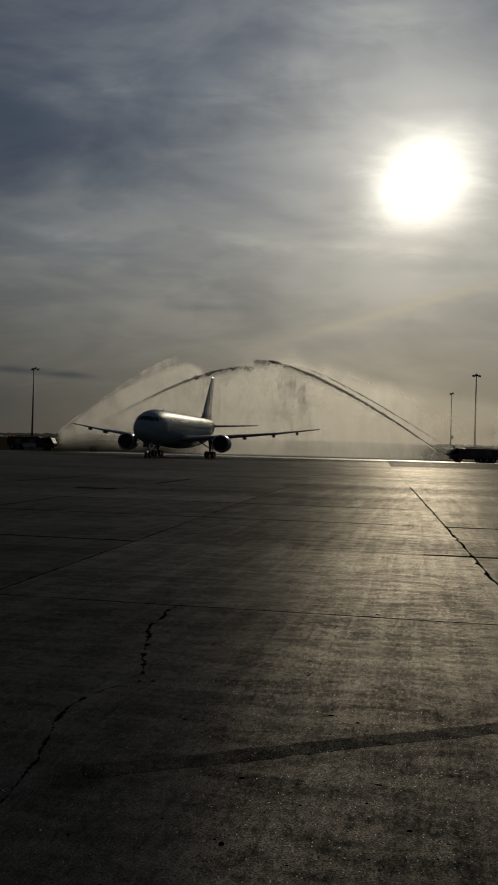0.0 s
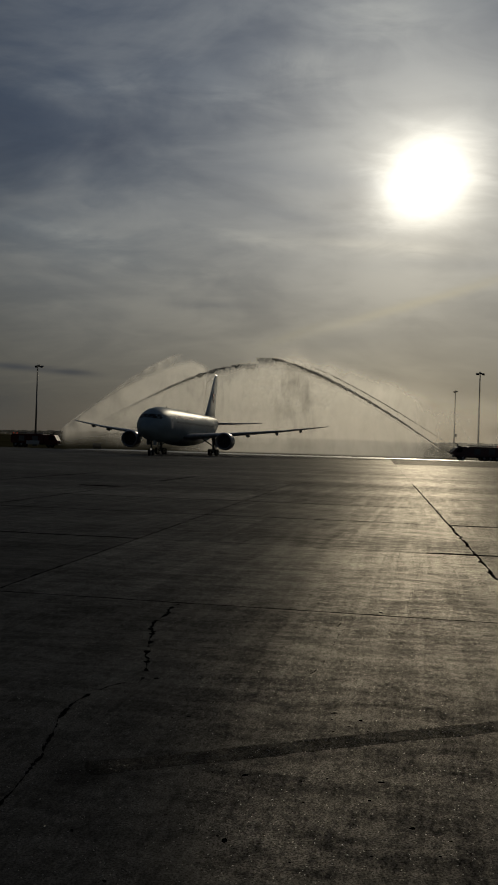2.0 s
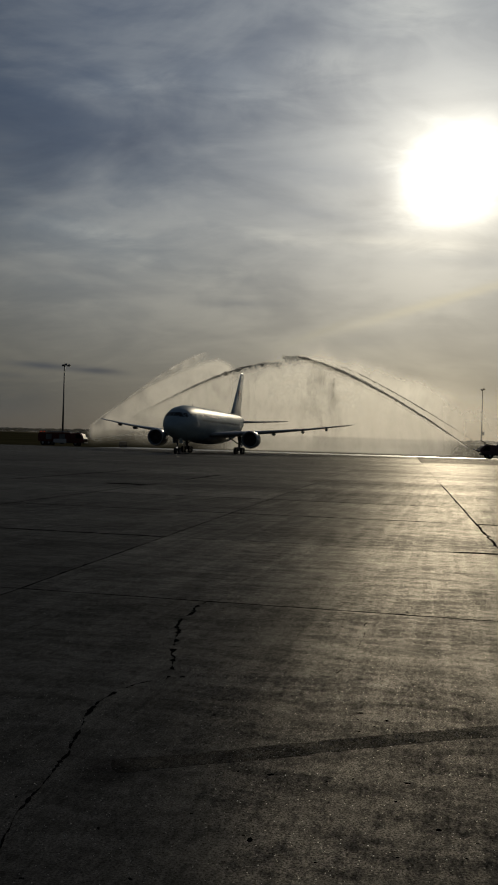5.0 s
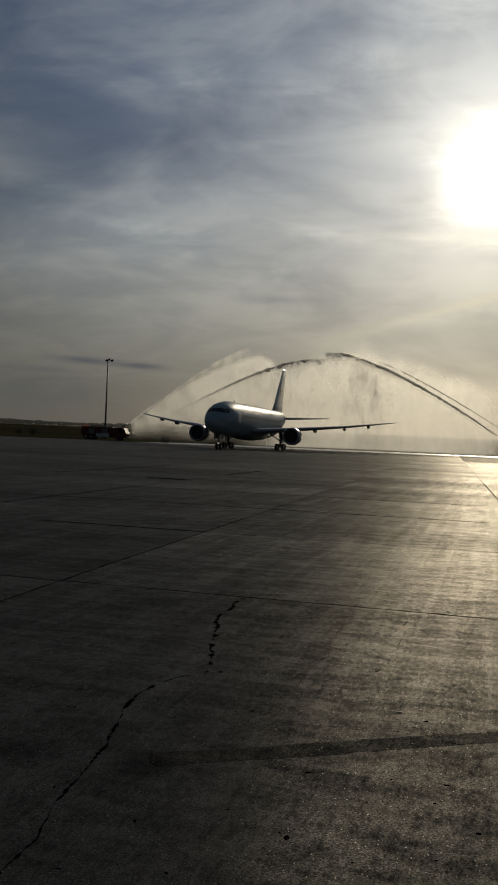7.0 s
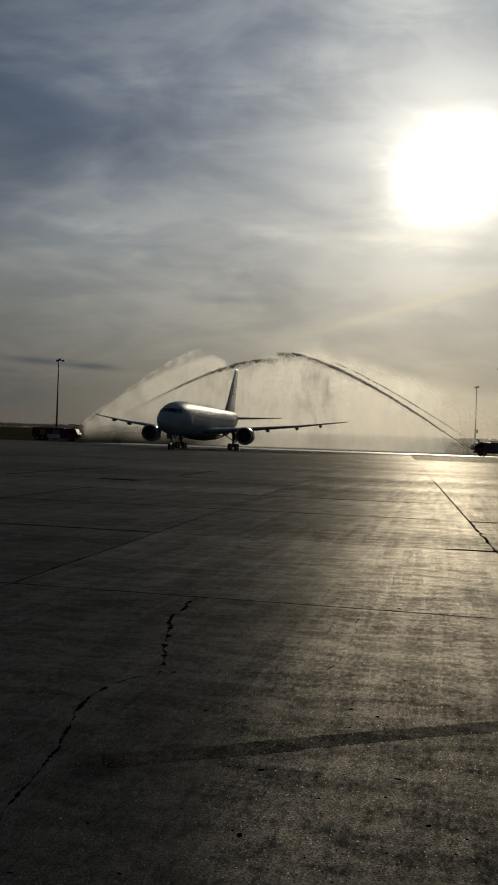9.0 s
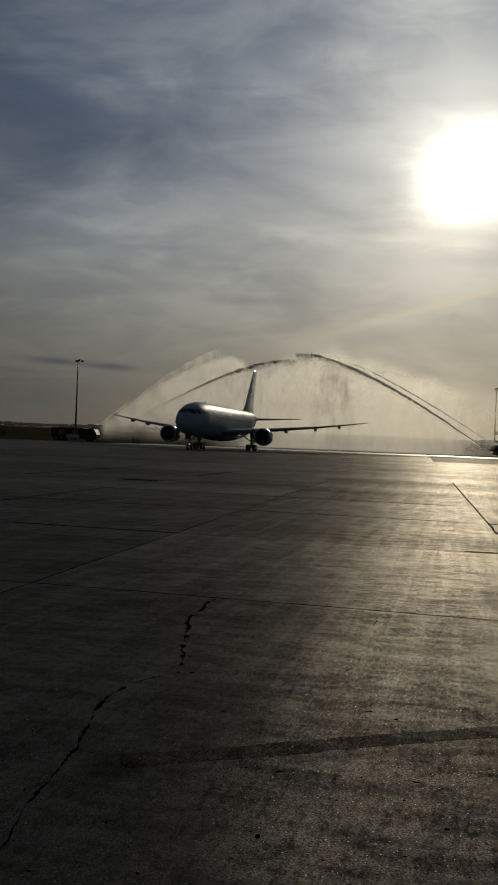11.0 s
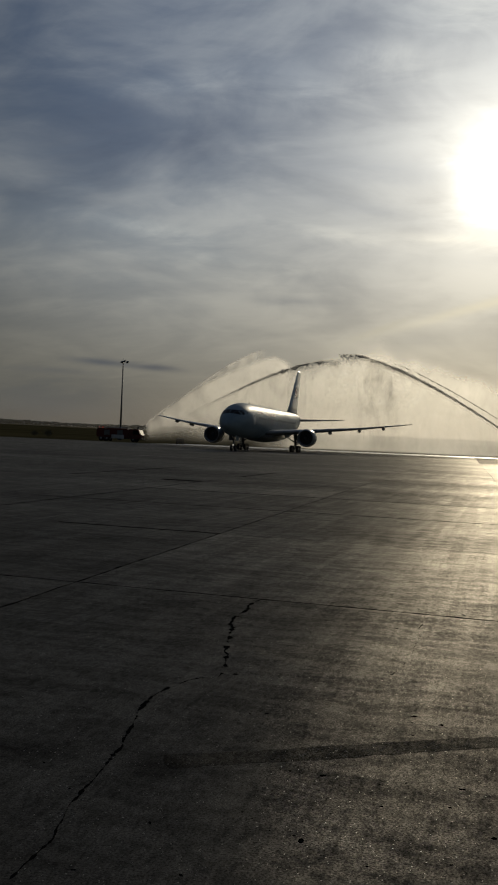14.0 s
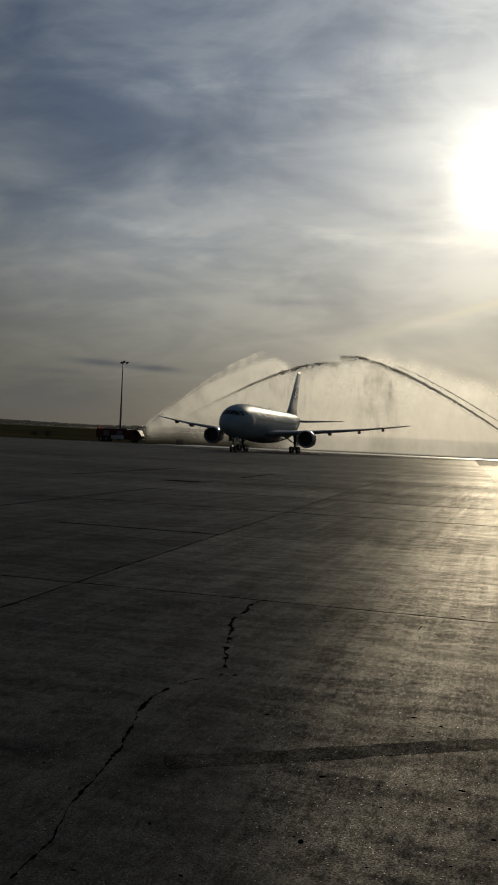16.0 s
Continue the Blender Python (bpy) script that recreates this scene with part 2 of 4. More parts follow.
    for field, lo, hi, amount in ((brush2, 0.70, 0.30, 0.13), (brush, 0.68, 0.34, 0.22), (patches, 0.58, 0.43, 0.40), (speckle, 0.60, 0.43, 0.44), (mid, 0.58, 0.44, 0.22),
                                  (lanes, 0.45, 0.70, 0.13), (broom, 0.42, 0.62, 0.20), (rows, 0.40, 0.62, 0.16)):
        sheen = n.math("ADD", sheen, n.math("MULTIPLY", n.ramp(field, lo, hi), amount))
    sheen = n.math("ADD", 0.03, n.math("MULTIPLY", sheen, n.math("ADD", 0.45, n.math("MULTIPLY", n.ramp(grit, 0.62, 0.42), 0.7))))
    sheen = n.math("MULTIPLY", sheen, n.math("ADD", 0.88, n.math("MULTIPLY", rnd, 0.24)))
    # the sheen pattern is painted into the matt colour too, paler where glossier
    pale = n.nodes.new("ShaderNodeVectorMath")
    pale.operation = "SCALE"
    n.put(pale.inputs[0], c)
    n.put(pale.inputs["Scale"], n.math("ADD", 0.42, n.math("MULTIPLY", sheen, 0.85)))
    n.put(matt.inputs["Color"], pale.outputs[0])
    slant = n.nodes.new("ShaderNodeLayerWeight")
    slant.inputs["Blend"].default_value = 0.5
    graze = n.math("ADD", 0.115, n.math("MULTIPLY", n.math("POWER", slant.outputs["Facing"], 3.6), 0.57))
    sheen = n.math("MULTIPLY", n.math("POWER", sheen, 2.0), n.math("SUBTRACT", 1.0, n.math("MULTIPLY", mark, 0.8)))
    n.put(both.inputs[0], n.math("MULTIPLY", n.math("MULTIPLY", gloss, graze), sheen))
    n.links.new(matt.outputs[0], both.inputs[1])
    n.links.new(shine.outputs[0], both.inputs[2])
    # worn laitance: a dull broad sheen that only shows at a slant
    dull = n.add("ShaderNodeBsdfGlossy", Roughness=0.47, Normal=bumped)
    dull.inputs["Color"].default_value = (1.0, 0.96, 0.88, 1)
    coat = n.nodes.new("ShaderNodeMixShader")
    n.put(coat.inputs[0], n.math("MULTIPLY", n.math("MULTIPLY", n.math("POWER", slant.outputs["Facing"], 10.0), gloss * 0.70), n.math("ADD", 0.15, n.math("MULTIPLY", sheen, 1.3))))
    n.links.new(both.outputs[0], coat.inputs[1])
    n.links.new(dull.outputs[0], coat.inputs[2])
    n.links.new(coat.outputs[0], n.add("ShaderNodeOutputMaterial").inputs["Surface"])
    return m


M_SLAB = concrete("worn_concrete")
M_ASPHALT = concrete("old_asphalt", 0.035, -0.1, 0.035)


def matte(name, color, grain=30.0, vary=0.4, bump=0.3):
    """A dull surface with no sheen at all."""
    m, n = material(name)
    pos = n.add("ShaderNodeNewGeometry").outputs["Position"]
    a, b = n.noise(pos, grain, 5, 0.65), n.noise(pos, grain * 0.1, 3)
    c = n.mix(n.ramp(n.math("ADD", n.math("MULTIPLY", a, 0.6), n.math("MULTIPLY", b, 0.4)), 0.35, 0.65), tuple(k * (1 - vary) for k in color), tuple(k * (1 + vary) for k in color))
    d = n.add("ShaderNodeBsdfDiffuse", Color=c, Roughness=0.8, Normal=n.add("ShaderNodeBump", Height=a, Strength=bump, Distance=0.01).outputs[0])
    n.links.new(d.outputs[0], n.add("ShaderNodeOutputMaterial").inputs["Surface"])
    return m


M_LINE = matte("worn_line_paint", (0.20, 0.19, 0.17))
M_TAR = matte("joint_tar", (0.010, 0.0095, 0.009))
M_PATCH = concrete("rough_asphalt_patch", 0.046, -0.16, 0.062)
M_CHIP = simple("asphalt_chippings", (0.055, 0.052, 0.046), 0.6, grain=50, vary=0.5)
M_STONE = simple("grit", (0.36, 0.33, 0.28), 0.42, grain=40)


def wet_ground():
    m, n = material("wet_taxiway")
    pos = n.add("ShaderNodeNewGeometry").outputs["Position"]
    a = n.noise(n.mapped(pos, (0.05, 0.16, 1)), 1.0, 5)
    b = n.noise(pos, 3.0, 4)
    finish(n, n.mix(a, (0.03, 0.03, 0.028), (0.06, 0.058, 0.05)), n.ramp(a, 0.3, 0.7, 0.18, 0.40), 0.0, b, 0.2, 0.01, 0.3)
    return m


def meadow():
    m, n = material("dry_grass")
    pos = n.add("ShaderNodeNewGeometry").outputs["Position"]
    a, b = n.noise(pos, 0.02, 6), n.noise(pos, 0.6, 6, 0.7)
    c = n.mix(n.ramp(a, 0.35, 0.65), (0.038, 0.035, 0.020), (0.070, 0.060, 0.034))
    finish(n, n.mix(n.math("MULTIPLY", b, 0.6), c, (0.03, 0.032, 0.014)), 0.95, 0.0, b, 0.8, 0.2, 0.0)
    return m


def paint(name, color, rough=0.28, coat=0.25, spec=0.5):
    m, n = material(name)
    co = n.add("ShaderNodeTexCoord").outputs["Object"]
    a = n.noise(n.mapped(co, (0.3, 1, 1)), 0.9, 5)
    b = n.noise(co, 7.0, 5)
    dark = tuple(c * 0.82 for c in color)
    c = n.mix(n.ramp(a, 0.35, 0.7), dark, color)
    c = n.mix(n.math("MULTIPLY", n.ramp(b, 0.55, 0.75), 0.25), c, tuple(k * 0.6 for k in color))
    finish(n, c, n.math("ADD", rough, n.math("MULTIPLY", a, 0.07)), 0.0, b, 0.04, 0.01, spec, coat)
    return m


M_SKIN = paint("pale_ice_blue_paint", (0.30, 0.385, 0.425), 0.40, 0.0, 0.05)
M_WING = paint("grey_wing_paint", (0.26, 0.28, 0.30), 0.35, 0.1)
M_FIN = paint("fin_paint", (0.42, 0.50, 0.53))
M_RED = paint("red_livery_paint", (0.42, 0.05, 0.04), 0.2, 0.5)
M_TRUCK = paint("fire_red_paint", (0.11, 0.016, 0.014), 0.4, 0.1, 0.3)
# right engine's red, greyed in colour to stand in for sky light on it
M_DUSK = paint("greyed_red_paint", (0.17, 0.085, 0.085), 0.35, 0.3)
M_WHITE = paint("white_panel_paint", (0.55, 0.55, 0.54), 0.35, 0.1)
M_METAL = simple("bare_metal", (0.45, 0.45, 0.46), 0.3, 1.0)
M_STEEL = simple("galvanised_steel", (0.20, 0.20, 0.20), 0.55, 0.7)
M_DARK = simple("dark_metal", (0.03, 0.03, 0.032), 0.5, 0.4)
M_TYRE = simple("tyre_rubber", (0.018, 0.018, 0.018), 0.85, grain=20)
M_LEAF = matte("far_foliage", (0.095, 0.10, 0.085), 0.6, 0.3)


def glass():
    m, n = material("tinted_glass")
    finish(n, (0.004, 0.0045, 0.005), 0.4, 0.0, None, spec=0.06)
    return m


M_GLASS = glass()


def lamp_glow(name, color, power):
    m, n = material(name)
    e = n.add("ShaderNodeEmission", Strength=power)
    e.inputs["Color"].default_value = (*color, 1)
    n.links.new(e.outputs[0], n.add("ShaderNodeOutputMaterial").inputs["Surface"])
    return m


M_BEACON = lamp_glow("red_beacon_glow", (1.0, 0.08, 0.03), 0.9)
M_LAMP = lamp_glow("taxi_lamp_glow", (1.0, 0.95, 0.85), 1.2)


def spray(name, density, scale=(0.05, 0.05, 0.018), patchy=(0.30, 0.72), soft_top=0.35, soft_side=0.12, color=(0.95, 0.93, 0.88), hole=0.0, soft_foot=0.03, ragged=0.35, clear=0.5):
    """Drifting water spray: scatters the light that falls through it, thin at its borders."""
    m, n = material(name)
    pos = n.add("ShaderNodeNewGeometry").outputs["Position"]
    uv = n.add("ShaderNodeSeparateXYZ", Vector=n.add("ShaderNodeUVMap").outputs[0])
    u, v = uv.outputs[0], uv.outputs[1]
    a = n.noise(n.mapped(pos, scale), 2.2, 6, 0.6, 0.8)
    b = n.noise(n.mapped(pos, tuple(4 * s for s in scale)), 2.0, 5, 0.65, 0.4)
    k = n.math("ADD", n.math("MULTIPLY", a, 0.68), n.math("MULTIPLY", b, 0.32))
    k = n.ramp(k, *patchy)
    edge_v = n.math("MULTIPLY", n.ramp(v, 0.0, soft_foot), n.ramp(n.math("ADD", v, n.math("MULTIPLY", n.math("SUBTRACT", b, 0.5), ragged)), 1.0, 1.0 - soft_top))
    edge_v = n.math("MULTIPLY", edge_v, n.ramp(v, 1.0, 1.0 - soft_top * 0.6))
    edge_u = n.math("MULTIPLY", n.ramp(u, 0.0, soft_side), n.ramp(u, 1.0, 1.0 - soft_side))
    alpha = n.math("MULTIPLY", n.math("MULTIPLY", edge_u, edge_v), n.math("MULTIPLY", n.math("ADD", hole, n.math("MULTIPLY", k, 1 - hole)), density), clamp=True)
    lit_part = n.add("ShaderNodeBsdfTranslucent")
    lit_part.inputs["Color"].default_value = (*color, 1)
    front = n.add("ShaderNodeBsdfDiffuse")
    front.inputs["Color"].default_value = (*color, 1)
    body = n.nodes.new("ShaderNodeMixShader")
    body.inputs[0].default_value = 0.25
    n.links.new(lit_part.outputs[0], body.inputs[1])
    n.links.new(front.outputs[0], body.inputs[2])
    ahead = n.add("ShaderNodeBsdfRefraction", Roughness=0.85, IOR=1.55)
    ahead.inputs["Color"].default_value = (0.97, 0.96, 0.93, 1)
    full = n.nodes.new("ShaderNodeMixShader")
    full.inputs[0].default_value = clear
    n.links.new(body.outputs[0], full.inputs[1])
    n.links.new(ahead.outputs[0], full.inputs[2])
    out = n.nodes.new("ShaderNodeMixShader")
    n.put(out.inputs[0], alpha)
    n.links.new(n.nodes.new("ShaderNodeBsdfTransparent").outputs[0], out.inputs[1])
    n.links.new(full.outputs[0], out.inputs[2])
    n.links.new(out.outputs[0], n.add("ShaderNodeOutputMaterial").inputs["Surface"])
    return m


def jet_water():
    m, n = material("broken_water")
    pos = n.add("ShaderNodeNewGeometry").outputs["Position"]
    a = n.noise(pos, 1.6, 6, 0.7)
    solid = n.nodes.new("ShaderNodeMixShader")
    solid.inputs[0].default_value = 0.35
    d, t = n.add("ShaderNodeBsdfDiffuse"), n.add("ShaderNodeBsdfTranslucent")
    d.inputs["Color"].default_value, t.inputs["Color"].default_value = (0.35, 0.35, 0.33, 1), (0.30, 0.30, 0.28, 1)
    n.links.new(d.outputs[0], solid.inputs[1])
    n.links.new(t.outputs[0], solid.inputs[2])
    out = n.nodes.new("ShaderNodeMixShader")
    n.put(out.inputs[0], n.ramp(a, 0.35, 0.65, 0.25, 0.85))
    n.links.new(n.nodes.new("ShaderNodeBsdfTransparent").outputs[0], out.inputs[1])
    n.links.new(solid.outputs[0], out.inputs[2])
    n.links.new(out.outputs[0], n.add("ShaderNodeOutputMaterial").inputs["Surface"])
    return m


M_JET = jet_water()


# ------------------------------------------------------------ mesh helpers
def link(name, bm, mat, parent=None, label="", smooth=False):
    me = bpy.data.meshes.new(name)
    bmesh.ops.recalc_face_normals(bm, faces=bm.faces)
    bm.to_mesh(me)
    bm.free()
    for p in me.polygons:
        p.use_smooth = smooth
    me.materials.append(mat)
    ob = new(name, me)
    if parent:
        ob.parent = parent
    if label:
        tagged(ob, label)
    return ob


def part(name, bm, mat, parent, label="", smooth=False):
    return link(name, bm, mat, parent, label, smooth)


def box(bm, cx, cy, cz, sx, sy, sz, bevel=0.0, m=None):
    r = bmesh.ops.create_cube(bm, size=1.0, matrix=Matrix.Translation((cx, cy, cz)) @ Matrix.Diagonal((sx, sy, sz, 1)))
    if bevel:
        es = list({e for v in r["verts"] for e in v.link_edges})
        r2 = bmesh.ops.bevel(bm, geom=es, offset=bevel, segments=2, affect="EDGES", profile=0.6)
        vs = list({v for f in r2["faces"] for v in f.verts} | {v for v in r["verts"] if v.is_valid})
    else:
        vs = r["verts"]
    if m is not None:
        bmesh.ops.transform(bm, matrix=m, verts=vs)
    return bm


def boxed(*a, **k):
    return box(bmesh.new(), *a, **k)


def prism(bm, outline, y0, y1, bevel=0.0):
    """Extrudes an x-z outline from y0 to y1."""
    vs = [bm.verts.new((x, y0, z)) for x, z in outline]
    f = bm.faces.new(vs)
    r = bmesh.ops.extrude_face_region(bm, geom=[f])
    bmesh.ops.translate(bm, vec=(0, y1 - y0, 0), verts=[v for v in r["geom"] if isinstance(v, bmesh.types.BMVert)])
    if bevel:
        bmesh.ops.bevel(bm, geom=list(bm.edges), offset=bevel, segments=2, affect="EDGES")
    return bm


def rod(bm, a, b, r0, r1=None, seg=8):
    a, b = Vector(a), Vector(b)
    d = b - a
    m = Matrix.Translation((a + b) / 2) @ d.to_track_quat("Z", "Y").to_matrix().to_4x4()
    bmesh.ops.create_cone(bm, cap_ends=True, segments=seg, radius1=r0, radius2=r0 if r1 is None else r1, depth=d.length, matrix=m)
    return bm


def lathe(bm, profile, seg=24, m=None):
    """Turns (x, r) pairs about the x axis."""
    rings = []
    for x, r in profile:
        rings.append([bm.verts.new((x, r * math.cos(2 * math.pi * k / seg), r * math.sin(2 * math.pi * k / seg))) for k in range(seg)])
    for a, b in zip(rings, rings[1:]):
        for k in range(seg):
            bm.faces.new((a[k], a[(k + 1) % seg], b[(k + 1) % seg], b[k]))
    if m is not None:
        bmesh.ops.transform(bm, matrix=m, verts=[v for r in rings for v in r])
    return bm


def thing(name, m, label, category, group="", kind=""):
    e = new(name)
    e.empty_display_size = 0.5
    e.matrix_world = m
    return tagged(e, label, category, group, kind)


# ------------------------------------------------------------ ground
CORNER = Vector((-1.94, 15.82, 0))      # a slab corner
LAT, LONG = Vector((5.64, -1.06, 0)), Vector((0.86, 5.95, 0))
J_END = 30                              # last row of slabs


def height(x, y):
    d = math.hypot(x, y)
    s = min(1, max(0, (d - 300) / 600))
    return -0.12 + 8.0 * s * s * (3 - 2 * s) + 1.2 * s * noise.noise((x * 0.004, y * 0.004, 0))


def build_ground():
    bm = bmesh.new()
    rings, seg = [0, 30, 80, 150, 220, 300, 360, 430, 500, 570, 640, 720, 800, 900, 1050, 1300, 1700, 2400, 3300, 4600], 96
    centre = bm.verts.new((0, 0, height(0, 0)))
    prev = None
    for d in rings[1:]:
        ring = []
        for k in range(seg):
            a = 2 * math.pi * k / seg
            ring.append(bm.verts.new((d * math.sin(a), d * math.cos(a), height(d * math.sin(a), d * math.cos(a)))))
        for k in range(seg):
            if prev is None:
                bm.faces.new((centre, ring[k], ring[(k + 1) % seg]))
            else:
                bm.faces.new((prev[k], ring[k], ring[(k + 1) % seg], prev[(k + 1) % seg]))
        prev = ring
    g = link("ground", bm, meadow(), smooth=True)
    tagged(g, "wide dry olive-brown grass field rising gently to distant woods", "ground", kind="structure")


build_ground()


def plate(name, corners, z0, z1, mat, label, category):
    bm = bmesh.new()
    lo = [bm.verts.new((x, y, z0)) for x, y in corners]
    hi = [bm.verts.new((x, y, z1)) for x, y in corners]
    bm.faces.new(hi)
    bm.faces.new(lo[::-1])
    for k in range(len(lo)):
        j = (k + 1) % len(lo)
        bm.faces.new((lo[k], lo[j], hi[j], hi[k]))
    return tagged(link(name, bm, mat), label, category, kind="structure")


def grid(i, j):
    return CORNER + LAT * i + LONG * j


def xy(v):
    return (v.x, v.y)


I0, I1 = -22, 26
apron = plate("apron", [xy(grid(I0, -8)), xy(grid(I1, -8)), xy(grid(I1, J_END)), xy(grid(I0, J_END))], -0.11, -0.010, M_TAR,
              "dark tar-filled bed under the concrete slabs of the apron", "apron")
taxiway = plate("road_taxiway", [xy(grid(-12, J_END)), xy(grid(60, J_END)), xy(grid(60, J_END + 7)), xy(grid(-12, J_END + 7))], -0.11, -0.02, wet_ground(),
                "wet shiny taxiway soaked by the falling spray", "taxiway")

# ------------------------------------------------------------ far woods
def woods():
    rng = random.Random(5)
    bm = bmesh.new()
    for k in range(3600):
        a = radians(rng.uniform(-50, 50))
        d = rng.uniform(760, 900)
        x, y = d * math.sin(a), d * math.cos(a)
        swell = 1 + 0.35 * noise.noise((a * 9, 3.1, 0)) + 0.12 * noise.noise((a * 40, 7.7, 0))
        r = rng.uniform(1.1, 2.1) * swell
        q = bmesh.ops.create_icosphere(bm, subdivisions=1, radius=1.0, matrix=Matrix.Translation((x, y, height(x, y) + 0.7 + r * 0.55)) @ Matrix.Diagonal((r * rng.uniform(1, 1.8), r, r * rng.uniform(0.7, 1.05), 1)))
        for v in q["verts"]:
            v.co += Vector((rng.uniform(-.5, .5), rng.uniform(-.5, .5), rng.uniform(-.6, .6))) * r * 0.5
    tagged(link("woods", bm, M_LEAF), "low dark belt of distant trees along the field", "trees", kind="stuff")


woods()


# ------------------------------------------------------------ masts
def light_mast(place, tall, heads, label, boxed_at=0.0, lop=0.0):
    t = thing("light_mast", pose(*place), label, "light mast", "apron light masts")
    part("foundation", boxed(0, 0, 0.15, 1.4, 1.4, 0.5, 0.05), M_SLAB, t)
    part("pole", rod(bmesh.new(), (0, 0, 0.3), (0, 0, tall), 0.36, 0.16, 14), M_STEEL, t, smooth=True)
    part("crossbar", boxed(lop, 0, tall, heads * 0.95 + 0.2, 0.16, 0.16, 0.02), M_DARK, t)
    for k in range(heads):
        x = (k - (heads - 1) / 2) * 0.95 + lop
        bm = prism(bmesh.new(), [(-0.42, -0.22), (0.42, -0.22), (0.36, 0.24), (-0.36, 0.24)], -0.9, 0.35, 0.03)
        bmesh.ops.transform(bm, matrix=pose(x, 0, tall - 0.05 + 0.3 * (k % 2), 18, 0, 0), verts=bm.verts)
        f = part("floodlight", bm, M_DARK, t)
        part("lens", box(bmesh.new(), 0, 0, 0, 0.66, 0.9, 0.03, m=pose(x, -0.28, tall - 0.38 + 0.3 * (k % 2), 18, 0, 0)), M_GLASS, f)
    part("finial", rod(bmesh.new(), (0, 0, tall), (0, 0, tall + 1.1), 0.05, 0.02), M_DARK, t)
    if boxed_at:
        part("switch_box", boxed(0.7, 0, boxed_at, 0.9, 0.7, 1.6, 0.05), M_DARK, t)
    return t


light_mast((-72.6, 302, 0), 26.6, 3, "tall slender steel apron light mast with floodlights at its top", lop=0.6)
light_mast((74.8, 300, 0), 28.3, 3, "tall slender steel apron light mast behind the fire engine")
light_mast((89.5, 402, 0.6), 28.4, 2, "more distant light mast with a switch box half way up", 9.0)


# ------------------------------------------------------------ airliner
SECT = [(0.0, 3.95, 0.04, 0.04), (0.12, 3.96, 0.42, 0.38), (0.45, 4.0, 0.80, 0.76), (1.0, 4.09, 1.18, 1.14), (1.8, 4.22, 1.54, 1.52),
        (2.8, 4.36, 1.86, 1.90), (4.0, 4.50, 2.13, 2.25), (5.5, 4.60, 2.35, 2.50), (7.5, 4.67, 2.48, 2.66), (9.5, 4.70, 2.515, 2.705),
        (36.0, 4.70, 2.515, 2.705), (39.0, 4.86, 2.45, 2.55), (43.0, 5.24, 2.12, 2.16), (47.0, 5.70, 1.58, 1.62), (50.5, 6.08, 0.98, 1.08), (53.0, 6.30, 0.42, 0.55), (53.9, 6.36, 0.12, 0.2)]


def sect(x):
    xs = [s[0] for s in SECT]
    return [float(np.interp(x, xs, [s[k] for s in SECT])) for k in (1, 2, 3)]


def skin(x, phi, off=0.0):
    """The point of the hull x metres behind the nose, phi degrees from the top towards the port side."""
    zc, hw, hh = sect(x)
    a = radians(phi)
    return Vector((-x, (hw + off) * math.sin(a), zc + (hh + off) * math.cos(a)))


def hull_at(z, phi):
    lo, hi = 0.0, 9.5
    for _ in range(40):
        mid = (lo + hi) / 2
        zc, _w, hh = sect(mid)
        if zc + hh * math.cos(radians(phi)) < z:
            lo = mid
        else:
            hi = mid
    return lo


def hull_patch(points, thick=0.03):
    """A thin plate that follows the hull; points: rows of (x, phi)."""
    bm = bmesh.new()
    lay = [[[bm.verts.new(skin(x, p, o)) for x, p in row] for row in points] for o in (-0.02, thick)]
    nr, nc = len(points), len(points[0])
    for r in range(nr - 1):
        for c in range(nc - 1):
            for L in lay:
                bm.faces.new((L[r][c], L[r][c + 1], L[r + 1][c + 1], L[r + 1][c]))
    rim = [(0, c) for c in range(nc)] + [(r, nc - 1) for r in range(1, nr)] + [(nr - 1, c) for c in range(nc - 2, -1, -1)] + [(r, 0) for r in range(nr - 2, 0, -1)]
    for (a, b), (c, d) in zip(rim, rim[1:] + rim[:1]):
        bm.faces.new((lay[0][a][b], lay[0][c][d], lay[1][c][d], lay[1][a][b]))
    return bm


def aerofoil(stations, n=9, vertical=False):
    """A lofted wing. Stations: (span, x of the leading edge, chord, height, thickness)."""
    bm = bmesh.new()
    prof = []
    for k in range(n + 1):
        c = 0.5 - 0.5 * math.cos(math.pi * k / n)
        prof.append((c, 0.5 * (1.48 * math.sqrt(c) - 0.63 * c - 1.76 * c * c + 1.42 * c ** 3 - 0.51 * c ** 4) * 2))
    loop = [(c, t) for c, t in prof] + [(c, -t * 0.8) for c, t in prof[-2:0:-1]]
    rings = []
    for s, x, ch, h, th in stations:
        ring = []
        for c, t in loop:
            off = t * th * ch
            p = (-(x + c * ch), off, h + 0) if vertical else (-(x + c * ch), s, h + off)
            ring.append(bm.verts.new(p))
        rings.append(ring)
    for a, b in zip(rings, rings[1:]):
        for k in range(len(loop)):
            j = (k + 1) % len(loop)
            bm.faces.new((a[k], a[j], b[j], b[k]))
    bm.faces.new(rings[0])
    bm.faces.new(rings[-1][::-1])
    return bm


